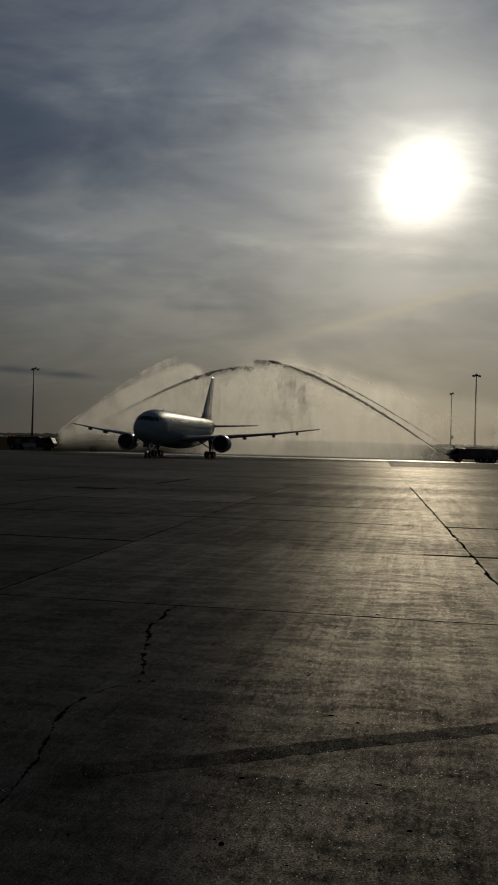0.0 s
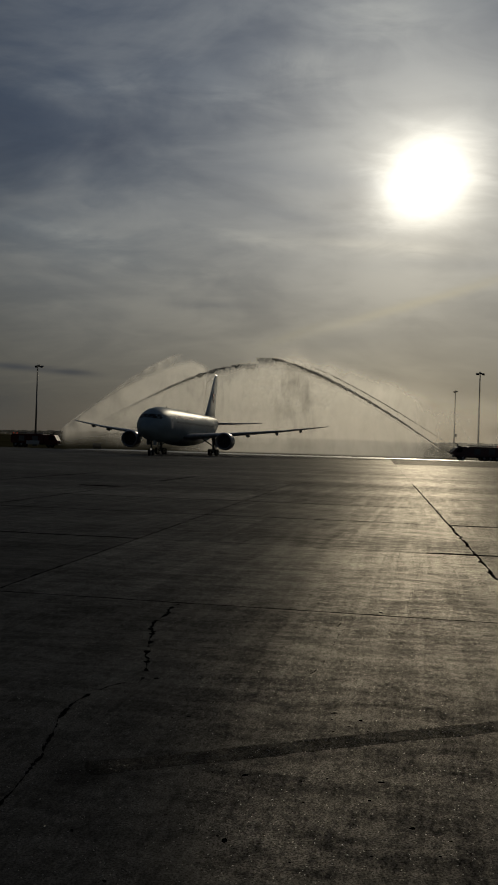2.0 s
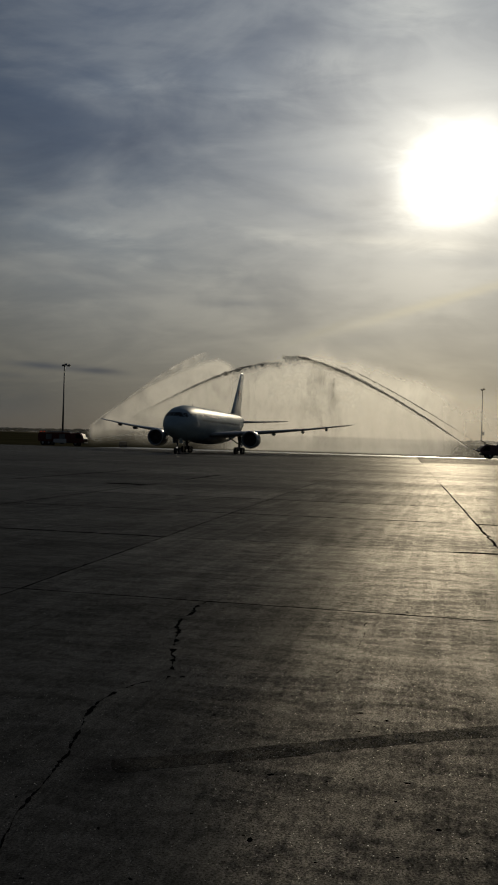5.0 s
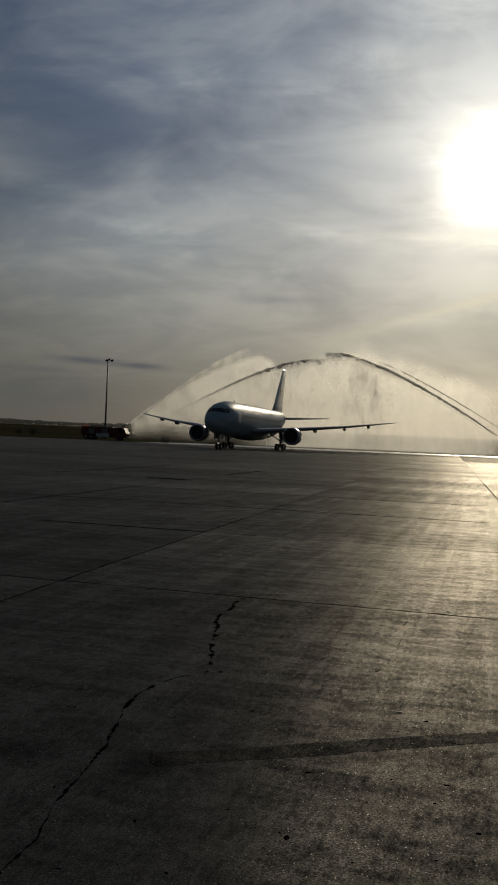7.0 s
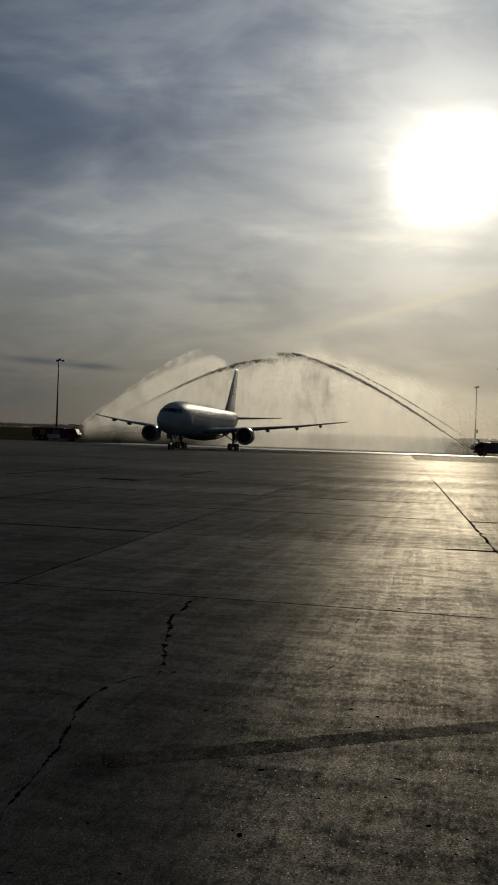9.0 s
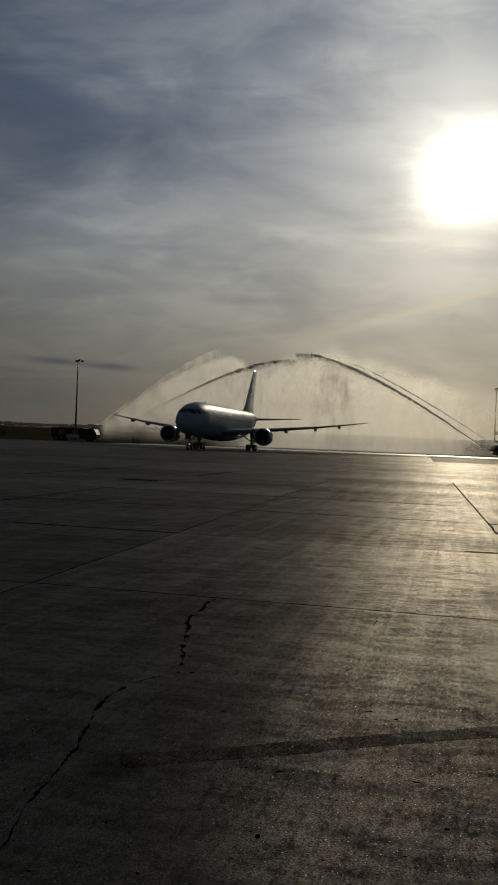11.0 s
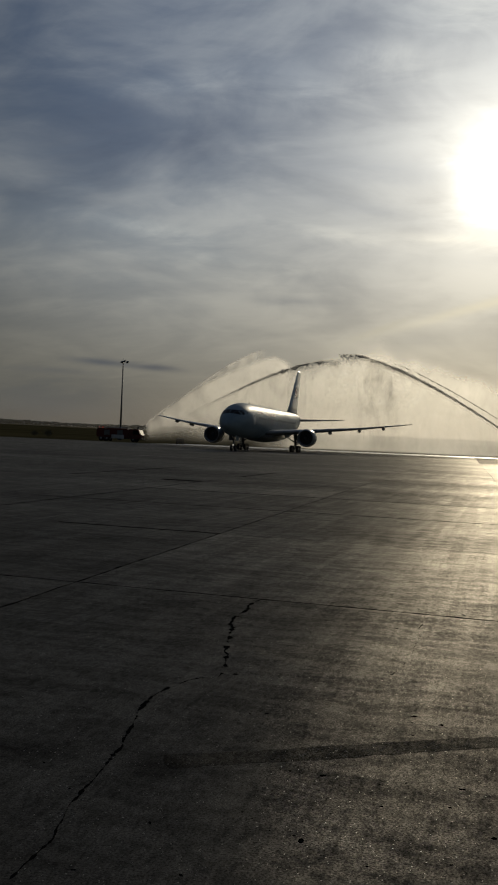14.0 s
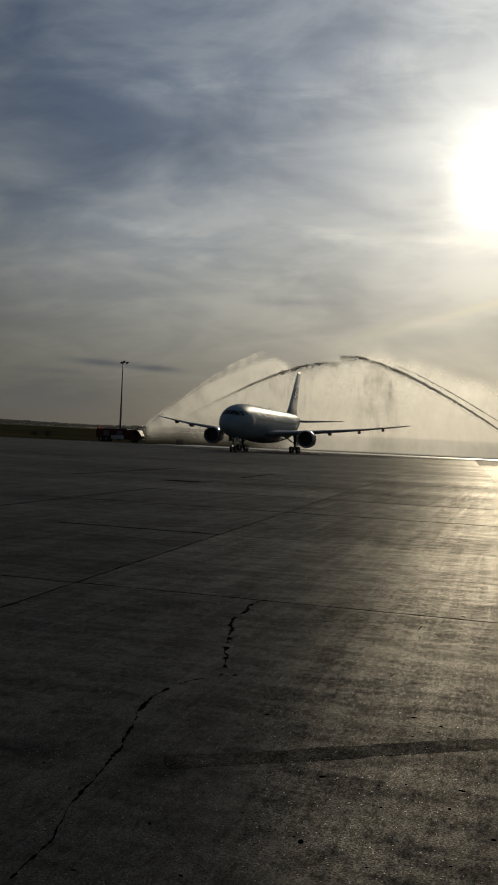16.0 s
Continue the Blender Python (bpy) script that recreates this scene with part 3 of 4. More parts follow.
def wheel_parts(parent, x, y, z, r, w):
    tyre = lathe(bmesh.new(), [(-w / 2, r * 0.45), (-w / 2, r * 0.85), (-w * 0.36, r * 0.97), (0, r), (w * 0.36, r * 0.97), (w / 2, r * 0.85), (w / 2, r * 0.45), (-w / 2, r * 0.45)],
                 20, pose(x, y, z, 0, 0, 90))
    t = part("wheel", tyre, M_TYRE, parent, smooth=True)
    hub = lathe(bmesh.new(), [(-w * 0.42, 0.01), (-w * 0.42, r * 0.3), (-w * 0.3, r * 0.46), (w * 0.3, r * 0.46), (w * 0.42, r * 0.3), (w * 0.42, 0.01)], 16, pose(x, y, z, 0, 0, 90))
    part("rim", hub, M_METAL, t, smooth=True)
    return t


def airliner(m):
    t = thing("airliner", m, "large pale ice-blue twin-engine passenger jet standing on the concrete apron", "airplane")
    xs = sorted(set([0.0, 0.05, 0.12, 0.25, 0.45, 0.7, 1.0, 1.4, 1.8, 2.3, 2.8, 3.4, 4.0, 4.7, 5.5, 6.5, 7.5, 9.5] + list(np.linspace(11, 35, 13)) + [36, 37.5, 39, 41, 43, 45, 47, 49, 50.5, 52, 53, 53.9]))
    bm, seg = bmesh.new(), 40
    rings = [[bm.verts.new(skin(x, 360 * k / seg)) for k in range(seg)] for x in xs]
    for a, b in zip(rings, rings[1:]):
        for k in range(seg):
            bm.faces.new((a[k], a[(k + 1) % seg], b[(k + 1) % seg], b[k]))
    bm.faces.new(rings[0])
    bm.faces.new(rings[-1])
    hull = part("fuselage", bm, M_SKIN, t, smooth=True)
    # wing root fairing under the belly
    bm = lathe(bmesh.new(), [(-33.5, 0.05), (-32, 0.8), (-29, 1.35), (-24, 1.5), (-19, 1.35), (-16.5, 0.8), (-15, 0.05)], 24)
    bmesh.ops.transform(bm, matrix=Matrix.Translation((0, 0, 2.75)) @ Matrix.Diagonal((1, 1.9, 0.85, 1)), verts=bm.verts)
    part("belly_fairing", bm, M_WING, t, smooth=True)
    # cockpit glazing
    for side in (1, -1):
        for p0, p1, z0, z1 in ((1.5, 25.5, 5.52, 6.10), (26.5, 46.5, 5.45, 6.05), (47.5, 62, 5.40, 5.92)):
            rows = [[(hull_at(z, side * p), side * p) for p in np.linspace(p0, p1, 4)] for z in np.linspace(z0, z1, 3)]
            part("cockpit_window", hull_patch(rows, 0.015), M_GLASS, t)
    # doors
    for side in (1, -1):
        for x0, w, a0, a1 in ((6.6, 1.07, 62, 102), (39.5, 1.07, 58, 98)):
            rows = [[(x, side * a) for x in np.linspace(x0, x0 + w, 3)] for a in np.linspace(a0, a1, 6)]
            d = part("cabin_door", hull_patch(rows, 0.012), M_FIN, t)
            part("door_window", hull_patch([[(x0 + 0.42, side * (a0 + 9)), (x0 + 0.65, side * (a0 + 9))], [(x0 + 0.42, side * (a0 + 15)), (x0 + 0.65, side * (a0 + 15))]], 0.02), M_GLASS, d)
        # cabin windows: small dark panes along the side
        bm = bmesh.new()
        for k in range(56):
            x = 9.6 + k * 0.53
            q = [bm.verts.new(skin(x + dx, side * a, 0.012)) for dx, a in ((0, 76), (0.23, 76), (0.23, 83.5), (0, 83.5))]
            bm.faces.new(q)
        tagged(part("cabin_windows", bm, M_GLASS, t, "row of small dark cabin windows"), kind="stuff")
        # name in large letters as plain bars, with an emblem before it
        for x0, w in ((9.9, 1.1), (11.8, 0.5), (12.6, 0.4), (13.3, 0.5), (15.2, 0.9), (16.4, 0.9), (17.6, 0.9), (18.8, 0.9), (20.0, 0.9), (21.2, 0.9)):
            tall = 10 if w > 0.6 else 8
            rows = [[(x, side * a) for x in (x0, x0 + w * 0.5, x0 + w)] for a in np.linspace(57, 57 + tall, 3)]
            part("lettering_bar", hull_patch(rows, 0.008), M_RED, t, "glossy red lettering bar")
    # wings
    for side in (1, -1):
        st = [(1.2, 16.2, 13.0, 2.95, 0.10), (2.6, 17.4, 11.6, 3.08, 0.10), (8.0, 22.2, 7.4, 3.62, 0.10), (16.0, 29.2, 4.6, 4.55, 0.09), (22.6, 34.9, 2.5, 5.55, 0.085), (23.6, 36.1, 1.5, 5.75, 0.07), (23.78, 36.7, 0.8, 5.78, 0.05)]
        part("wing", aerofoil([(s * side, *r) for s, *r in st]), M_WING, t, smooth=True)
        for s, x, z, ln in ((6.2, 27.0, 3.0, 4.2), (10.6, 28.0, 3.55, 3.6), (15.2, 31.2, 4.1, 3.0), (19.0, 34.0, 4.7, 2.2)):
            bm = lathe(bmesh.new(), [(-ln / 2, 0.02), (-ln * 0.3, 0.2), (0, 0.28), (ln * 0.35, 0.2), (ln / 2, 0.02)], 12)
            bmesh.ops.transform(bm, matrix=Matrix.Translation((-x, s * side, z)), verts=bm.verts)
            part("flap_fairing", bm, M_WING, t, smooth=True)
        part("tailplane", aerofoil([(0.7 * side, 45.6, 5.9, 5.95, 0.09), (4.5 * side, 48.9, 4.1, 6.15, 0.09), (9.0 * side, 52.2, 2.1, 6.45, 0.08), (9.3 * side, 52.8, 1.3, 6.47, 0.05)]), M_WING, t, smooth=True)
        # engine
        ex, ey, ez = -19.5, 7.95 * side, 2.48
        e = part("engine", lathe(bmesh.new(), [(-0.5, 1.14), (-0.05, 1.18), (0.0, 1.26), (-0.12, 1.38), (-0.7, 1.46), (-1.8, 1.48), (-3.2, 1.36), (-3.9, 1.18), (-3.9, 1.08), (-1.0, 1.10), (-0.5, 1.14)], 32, Matrix.Translation((ex, ey, ez))), M_WING, t, "rounded engine nacelle with a polished intake lip", True)
        part("intake_lip", lathe(bmesh.new(), [(-0.12, 1.16), (0.0, 1.19), (0.05, 1.265), (-0.03, 1.36), (-0.2, 1.415)], 32, Matrix.Translation((ex, ey, ez))), M_METAL, e, "polished metal intake lip", True)
        part("fan", lathe(bmesh.new(), [(-0.95, 1.12), (-0.9, 0.4), (-0.9, 0.02)], 32, Matrix.Translation((ex, ey, ez))), M_DARK, e)
        part("spinner", lathe(bmesh.new(), [(-0.92, 0.36), (-0.6, 0.25), (-0.4, 0.1), (-0.33, 0.01)], 16, Matrix.Translation((ex, ey, ez))), M_METAL, e, smooth=True)
        part("core_nozzle", lathe(bmesh.new(), [(-3.4, 1.0), (-4.4, 0.86), (-5.6, 0.62), (-5.6, 0.5), (-6.4, 0.06)], 24, Matrix.Translation((ex, ey, ez))), M_METAL, e, smooth=True)
        bm = prism(bmesh.new(), [(ex - 0.9, ez + 1.35), (ex - 3.6, ez + 1.0), (ex - 7.2, 3.3), (ex - 6.0, 3.55), (ex - 2.6, 3.9)], ey - 0.2, ey + 0.2, 0.06)
        part("pylon", bm, M_WING, t)
        # main gear
        gx, gy = -27.9, 4.65 * side
        g = part("main_gear", rod(rod(rod(bmesh.new(), (gx, gy, 0.7), (gx, gy, 3.1), 0.2, 0.26, 12), (gx, gy, 1.6), (gx, gy - 2.2 * side, 3.0), 0.1), (gx, gy, 1.3), (gx + 1.6, gy, 3.1), 0.1), M_STEEL, t)
        part("bogie_beam", boxed(gx, gy, 0.62, 1.75, 0.28, 0.3, 0.05), M_DARK, g)
        part("gear_door", boxed(gx, gy + 0.42 * side, 2.1, 1.5, 0.06, 1.7, 0.02), M_SKIN, g)
        for dx in (-0.71, 0.71):
            for dy in (-0.57, 0.57):
                wheel_parts(g, gx + dx, gy + dy, 0.58, 0.58, 0.42)
    # nose gear
    gx = -4.5
    g = part("nose_gear", rod(rod(bmesh.new(), (gx, 0, 0.47), (gx, 0, 2.6), 0.11, 0.15, 12), (gx, 0, 1.3), (gx + 1.5, 0, 2.6), 0.07), M_STEEL, t)
    for s in (1, -1):
        wheel_parts(g, gx, 0.3 * s, 0.47, 0.47, 0.3)
        part("gear_door", boxed(gx - 0.1, 0.5 * s, 1.95, 1.9, 0.05, 0.75, 0.02), M_SKIN, g)
    part("taxi_light", lathe(bmesh.new(), [(0.02, 0.11), (0.1, 0.12), (0.12, 0.08), (0.13, 0.01)], 14, Matrix.Translation((gx + 0.12, 0, 0.92))), M_LAMP, g, "small lit taxi light")
    # fin and rudder
    part("fin", aerofoil([(0, 41.5, 10.2, 7.1, 0.09), (0, 43.6, 8.0, 8.6, 0.085), (0, 50.2, 3.35, 15.5, 0.085), (0, 50.9, 2.6, 15.85, 0.05)], vertical=True), M_FIN, t, smooth=True)
    for s in (1, -1):
        bm = bmesh.new()
        cx, cz, r = -48.4, 11.2, 1.15
        ring = []
        for k in range(12):
            rr = r * (1.0 if k % 2 == 0 else 0.62)
            ring.append((cx + rr * math.sin(k * math.pi / 6), cz + rr * math.cos(k * math.pi / 6)))
        prism(bm, ring, 0.235 * s, 0.30 * s)
        part("fin_emblem", bm, M_RED, t, "faded red emblem")
    for x, h in ((12.5, 0.4), (20.0, 0.3), (27.0, 0.4)):
        bm = prism(bmesh.new(), [(-x, 7.36), (-x - 0.45, 7.36), (-x - 0.5, 7.36 + h), (-x - 0.3, 7.36 + h)], -0.025, 0.025)
        part("antenna", bm, M_DARK, t)
    for k in (1, -1):
        part("pitot_probe", rod(bmesh.new(), skin(2.3, 100 * k), skin(2.3, 100 * k) + Vector((0.25, 0.22 * k, 0)), 0.03), M_METAL, t)
    return t


airliner(pose(-15.60, 129.10, 0, 0, 0, -98.88))


# ------------------------------------------------------------ fire engines
def truck_wheel(parent, x, y, r=0.68, w=0.5):
    return wheel_parts(parent, x, y, r, r, w)


def fire_engine(m, axles, label, white=True, raked=False, red=M_TRUCK):
    t = thing("fire_engine", m, label, "fire truck", "airport fire engines")
    L, W = 12.0, 3.0
    part("chassis", boxed(0, 0, 0.95, L - 0.8, 1.9, 0.4, 0.05), M_DARK, t)
    body = part("body", prism(bmesh.new(), [(-L / 2, 1.05), (2.6, 1.05), (2.6, 3.15), (2.2, 3.35), (-L / 2 + 0.3, 3.3), (-L / 2, 2.9)], -W / 2, W / 2, 0.06), red, t, "red tank body")
    for k in range(4):
        for s in (1, -1):
            x = -4.9 + k * 1.75
            sh = part("locker_shutter", boxed(x, s * (W / 2 + 0.01), 2.2, 1.5, 0.04, 1.35, 0.015), M_STEEL if k % 2 else red, body)
            part("handle", boxed(x, s * (W / 2 + 0.05), 1.62, 0.5, 0.04, 0.06), M_DARK, sh)
    if white:
        for s in (1, -1):
            part("side_panel", boxed(-0.2, s * (W / 2 + 0.02), 1.25, 3.4, 0.06, 0.95, 0.02), M_WHITE, t, "white lower side panel")
    if raked:
        front = [(2.65, 0.95), (4.7, 0.95), (5.9, 1.55), (6.25, 1.95), (4.95, 3.15), (4.7, 3.25), (2.65, 3.25)]
    else:
        front = [(2.65, 0.75), (5.2, 0.75), (6.0, 1.3), (6.05, 1.75), (5.3, 3.1), (5.0, 3.25), (2.65, 3.25)]
    cab = part("cab", prism(bmesh.new(), front, -W / 2, W / 2, 0.08), red, t, "red forward cab")
    for s in (1, -1):
        part("windscreen", box(bmesh.new(), 0, 0, 0, 0.05, 1.3, 1.35, 0.01, pose(5.62 if raked else 5.72, 0.68 * s, 2.57 if raked else 2.42, 0, -47 if raked else -29, 0)), M_GLASS, cab)
        part("side_window", prism(bmesh.new(), [(3.9, 1.95), (5.55, 1.95), (4.7 if raked else 5.1, 2.95), (3.9, 2.95)], s * (W / 2 - 0.02), s * (W / 2 + 0.03)), M_GLASS, cab)
        part("cab_door", boxed(3.3, s * (W / 2 + 0.01), 1.95, 1.0, 0.04, 2.1, 0.02), red, cab)
        part("headlight", boxed(5.95 if raked else 6.0, 1.1 * s, 1.72 if raked else 1.25, 0.12, 0.4, 0.22, 0.03), M_GLASS, cab)
        part("mirror", boxed(5.75, s * (W / 2 + 0.3), 2.5, 0.1, 0.28, 0.5, 0.03), M_DARK, cab)
        part("roof_rail", rod(rod(bmesh.new(), (-5.6, s * 1.3, 3.62), (2.0, s * 1.3, 3.62), 0.04), (-5.6, s * 1.3, 3.3), (-5.6, s * 1.3, 3.62), 0.04), M_STEEL, t)
        for k in range(5):
            part("rail_post", rod(bmesh.new(), (-4.2 + k * 1.5, s * 1.3, 3.28), (-4.2 + k * 1.5, s * 1.3, 3.62), 0.03), M_STEEL, t)
        part("mudguard", prism(bmesh.new(), [(axles[0] - 1.0, 0.9), (axles[0] - 0.8, 1.5), (axles[0] + 0.8, 1.5), (axles[0] + 1.0, 0.9), (axles[0] + 0.9, 0.9), (axles[0] + 0.7, 1.4), (axles[0] - 0.7, 1.4), (axles[0] - 0.9, 0.9)], s * 1.1, s * 1.55), M_DARK, t)
        part("beacon", lathe(bmesh.new(), [(-0.12, 0.16), (0.05, 0.15), (0.16, 0.08), (0.18, 0.01)], 12, pose(-5.4, 1.1 * s, 3.5, 0, -90, 0)), M_BEACON, t, "lit red beacon")
    part("bumper", boxed(5.25 if raked else 6.05, 0, 1.1 if raked else 0.85, 0.4, 2.7, 0.3, 0.06), M_DARK, t)
    bt = part("bumper_monitor", rod(rod(bmesh.new(), (6.0, 0, 1.5), (6.3, 0, 1.75), 0.14), (6.3, 0, 1.7), (7.15, 0, 2.15), 0.1, 0.06), M_DARK, t)
    part("nozzle", rod(bmesh.new(), (7.1, 0, 2.12), (7.35, 0, 2.25), 0.1, 0.12), M_METAL, bt)
    rt = part("roof_monitor", rod(rod(bmesh.new(), (4.6, 0, 3.2), (4.6, 0, 3.75), 0.2, 0.15), (4.5, 0, 3.7), (5.6, 0, 4.25), 0.12, 0.07), M_DARK, t)
    part("nozzle", rod(bmesh.new(), (5.55, 0, 4.22), (5.8, 0, 4.35), 0.1, 0.13), M_METAL, rt)
    part("light_bar", boxed(4.2, 0, 3.34, 0.35, 2.0, 0.18, 0.04), M_GLASS, cab)
    part("ladder", rod(rod(bmesh.new(), (-4.5, 0.3, 3.5), (1.8, 0.3, 3.5), 0.05), (-4.5, -0.3, 3.5), (1.8, -0.3, 3.5), 0.05), M_METAL, t)
    for a in axles:
        for s in (1, -1):
            truck_wheel(t, a, 1.2 * s)
    return t


fire_engine(pose(-54.2, 226, 0, 0, 0, -8), (3.9, -3.2, -4.75), "red airport fire engine with white side panel spraying water")
fire_engine(pose(52.6, 212, 0, 0, 0, 184), (3.7, -1.4, -2.9, -4.4), "dark red airport fire engine with sloping cab and roof rails", white=False, raked=True, red=M_DUSK)

# small equipment cart on the grass edge
cart = thing("equipment_cart", pose(-40.6, 236, -0.1, 0, 0, 10), "small dark equipment cart standing at the grass edge", "cart")
part("case", boxed(0, 0, 0.95, 2.1, 1.2, 1.1, 0.06), M_DARK, cart)
part("lid", boxed(0, 0, 1.54, 2.2, 1.3, 0.08, 0.02), M_STEEL, cart)
part("tow_bar", rod(bmesh.new(), (1.0, 0, 0.4), (2.0, 0, 0.3), 0.04), M_STEEL, cart)
for wx in (-0.7, 0.7):
    for wy in (-0.55, 0.55):
        wheel_parts(cart, wx, wy, 0.3, 0.3, 0.18)



def shrub(place, size, seed):
    rng = random.Random(seed)
    t = thing("shrub", pose(*place), "small bare grey-brown shrub growing in the grass field", "shrub")
    bm = bmesh.new()
    for k in range(5):
        rod(bm, (rng.uniform(-.2, .2), 0, 0), (rng.gauss(0, size * 0.3), rng.gauss(0, size * 0.3), size * 0.6), 0.06, 0.02, 5)
    part("trunk", bm, M_LEAF, t)
    vs, fs = [], []
    for k in range(420):
        p = Vector((rng.gauss(0, size * 0.33), rng.gauss(0, size * 0.33), abs(rng.gauss(size * 0.55, size * 0.22))))
        q = rng.uniform(0.08, 0.2)
        b = len(vs)
        vs += [p + Vector((rng.uniform(-q, q), rng.uniform(-q, q), rng.uniform(-q, q))) for _ in range(4)]
        fs += [(b, b + 1, b + 2), (b, b + 2, b + 3)]
    me = bpy.data.meshes.new("crown")
    me.from_pydata(vs, [], fs)
    me.materials.append(M_LEAF)
    c = new("crown", me)
    c.parent = t


shrub((-97, 300, height(-97, 300)), 2.6, 3)
shrub((-112, 330, height(-112, 330)), 1.8, 4)

# ------------------------------------------------------------ water jets and spray
def stream(s, start, apex, power):
    """Height of a jet that slows towards its apex; s from 0 to 1."""
    x = start[0] + (apex[0] - start[0]) * s
    y = start[1] + (apex[1] - start[1]) * s
    return Vector((x, y, start[2] + (apex[2] - start[2]) * (1 - (1 - s) ** power)))


def water_jet(start, apex, power, r0, r1, seed, label, mat, thin=0.0, tatters=2600, blunt=0.04):
    rng = random.Random(seed)
    t = thing("water_jet", pose(*start), label, "water jet", "water salute jets")
    inv = Matrix.Translation(Vector(start)).inverted()
    bm = bmesh.new()
    n, seg, rings = 110, 8, []
    for k in range(n + 1):
        s = k / n
        c = inv @ stream(s, start, apex, power)
        r = (r0 + (r1 - r0) * min(1, max(0, (s - thin) / 0.4)) ** 0.8) * max(0.12, min(1, 1.25 - s * (0.55 + 1.6 * noise.noise((c.x * 0.5, seed * 3.3, c.z * 0.5))))) * (1 if s < 0.8 else max(blunt, (1 - s) / 0.2))
        ring = []
        for j in range(seg):
            a = 2 * math.pi * j / seg
            q = r * (0.55 + 1.1 * s * abs(noise.noise((c.x * 2.3 + seed, a * 1.3, c.z * 2.3))) + 0.45 * rng.random())
            drop = 1.5 * s * s * max(0, noise.noise((c.x * 0.7, seed, 4.0))) * (1 if math.sin(a) < 0 else 0.2)
            ring.append(bm.verts.new(c + Vector((0, q * math.cos(a), q * math.sin(a) - drop))))
        rings.append(ring)
    for a, b in zip(rings, rings[1:]):
        for j in range(seg):
            bm.faces.new((a[j], a[(j + 1) % seg], b[(j + 1) % seg], b[j]))
    part("stream", bm, mat, t)
    # torn clots falling away below the stream
    vs, fs = [], []
    for k in range(tatters):
        s = min(1.08, rng.random() ** 0.5 * 1.08)
        c = inv @ stream(min(s, 1.0), start, apex, power) + Vector(((s - 1) * (apex[0] - start[0]) if s > 1 else 0, 0, 0))
        fall = rng.expovariate(1.0) * (0.10 + 0.9 * s * s)
        p = c + Vector((rng.gauss(0, 0.12 + 0.3 * s), rng.gauss(0, 0.2 + 0.5 * s), rng.gauss(0, 0.06 + 0.1 * s) - fall))
        q = rng.uniform(0.018, 0.075) * (0.35 + 0.9 * s) / (1 + fall * 0.5)
        b = len(vs)
        vs += [p + Vector(d) * q for d in ((1.4, 0, 0.5), (-1.4, 0, -0.5), (0, 1, 0), (0, -1, 0), (0, 0, 1), (0, 0, -1.6))]
        fs += [(b, b + 2, b + 4), (b + 2, b + 1, b + 4), (b + 1, b + 3, b + 4), (b + 3, b, b + 4), (b + 2, b, b + 5), (b + 1, b + 2, b + 5), (b + 3, b + 1, b + 5), (b, b + 3, b + 5)]
    me = bpy.data.meshes.new("droplets")
    me.from_pydata(vs, [], fs)
    me.materials.append(mat)
    d = new("droplets", me)
    d.parent = t
    tagged(d, kind="stuff")
    return t


JETS = {
    "left_low": ((-45.0, 224.0, 2.3), (-3.0, 214.0, 21.2), 1.40),
    "left_high": ((-46.6, 224.0, 4.3), (-16.5, 214.0, 22.7), 1.45),
    "right_low": ((44.8, 212.0, 2.2), (4.0, 214.0, 22.8), 1.36),
    "right_high": ((45.6, 212.0, 4.0), (14.0, 214.0, 20.9), 1.16),
}
water_jet(*JETS["left_low"], 0.02, 0.42, 3, "thick broken jet of water arching up from the fire engine", M_JET, thin=0.38, tatters=3200)
water_jet(*JETS["right_low"], 0.09, 0.36, 7, "thick broken jet of water arching over the taxiway", M_JET, tatters=4200, blunt=0.75)
water_jet(*JETS["right_high"], 0.05, 0.13, 9, "thin upper jet of water from the roof monitor", M_JET, tatters=500)


def spray_sheet(name, x0, x1, y, top, mat, label, bulge=3.0, seed=1, nx=40, nz=14, lean=0.0):
    """A billowing curtain of spray from the ground up to top(u)."""
    bm = bmesh.new()
    uvl = bm.loops.layers.uv.new("UVMap")
    rows, par = [], {}
    for j in range(nz + 1):
        v = j / nz
        row = []
        for i in range(nx + 1):
            u = i / nx
            x = x0 + (x1 - x0) * u + lean * v
            z = top(u) * v
            yy = y + bulge * noise.noise((x * 0.06 + seed, z * 0.09, seed * 1.7)) + 0.6 * noise.noise((x * 0.3, z * 0.3, seed))
            q = bm.verts.new((x, yy, z))
            par[q] = (u, v)
            row.append(q)
        rows.append(row)
    for j in range(nz):
        for i in range(nx):
            f = bm.faces.new((rows[j][i], rows[j][i + 1], rows[j + 1][i + 1], rows[j + 1][i]))
            for lp in f.loops:
                lp[uvl].uv = par[lp.vert]
    ob = link(name, bm, mat, smooth=True)
    return tagged(ob, label, "water spray", "drifting spray", "stuff")


def under(jet, extra=0.6):
    a, b, p = JETS[jet]
    return lambda u: stream(min(1, max(0, u)), a, b, p).z + extra


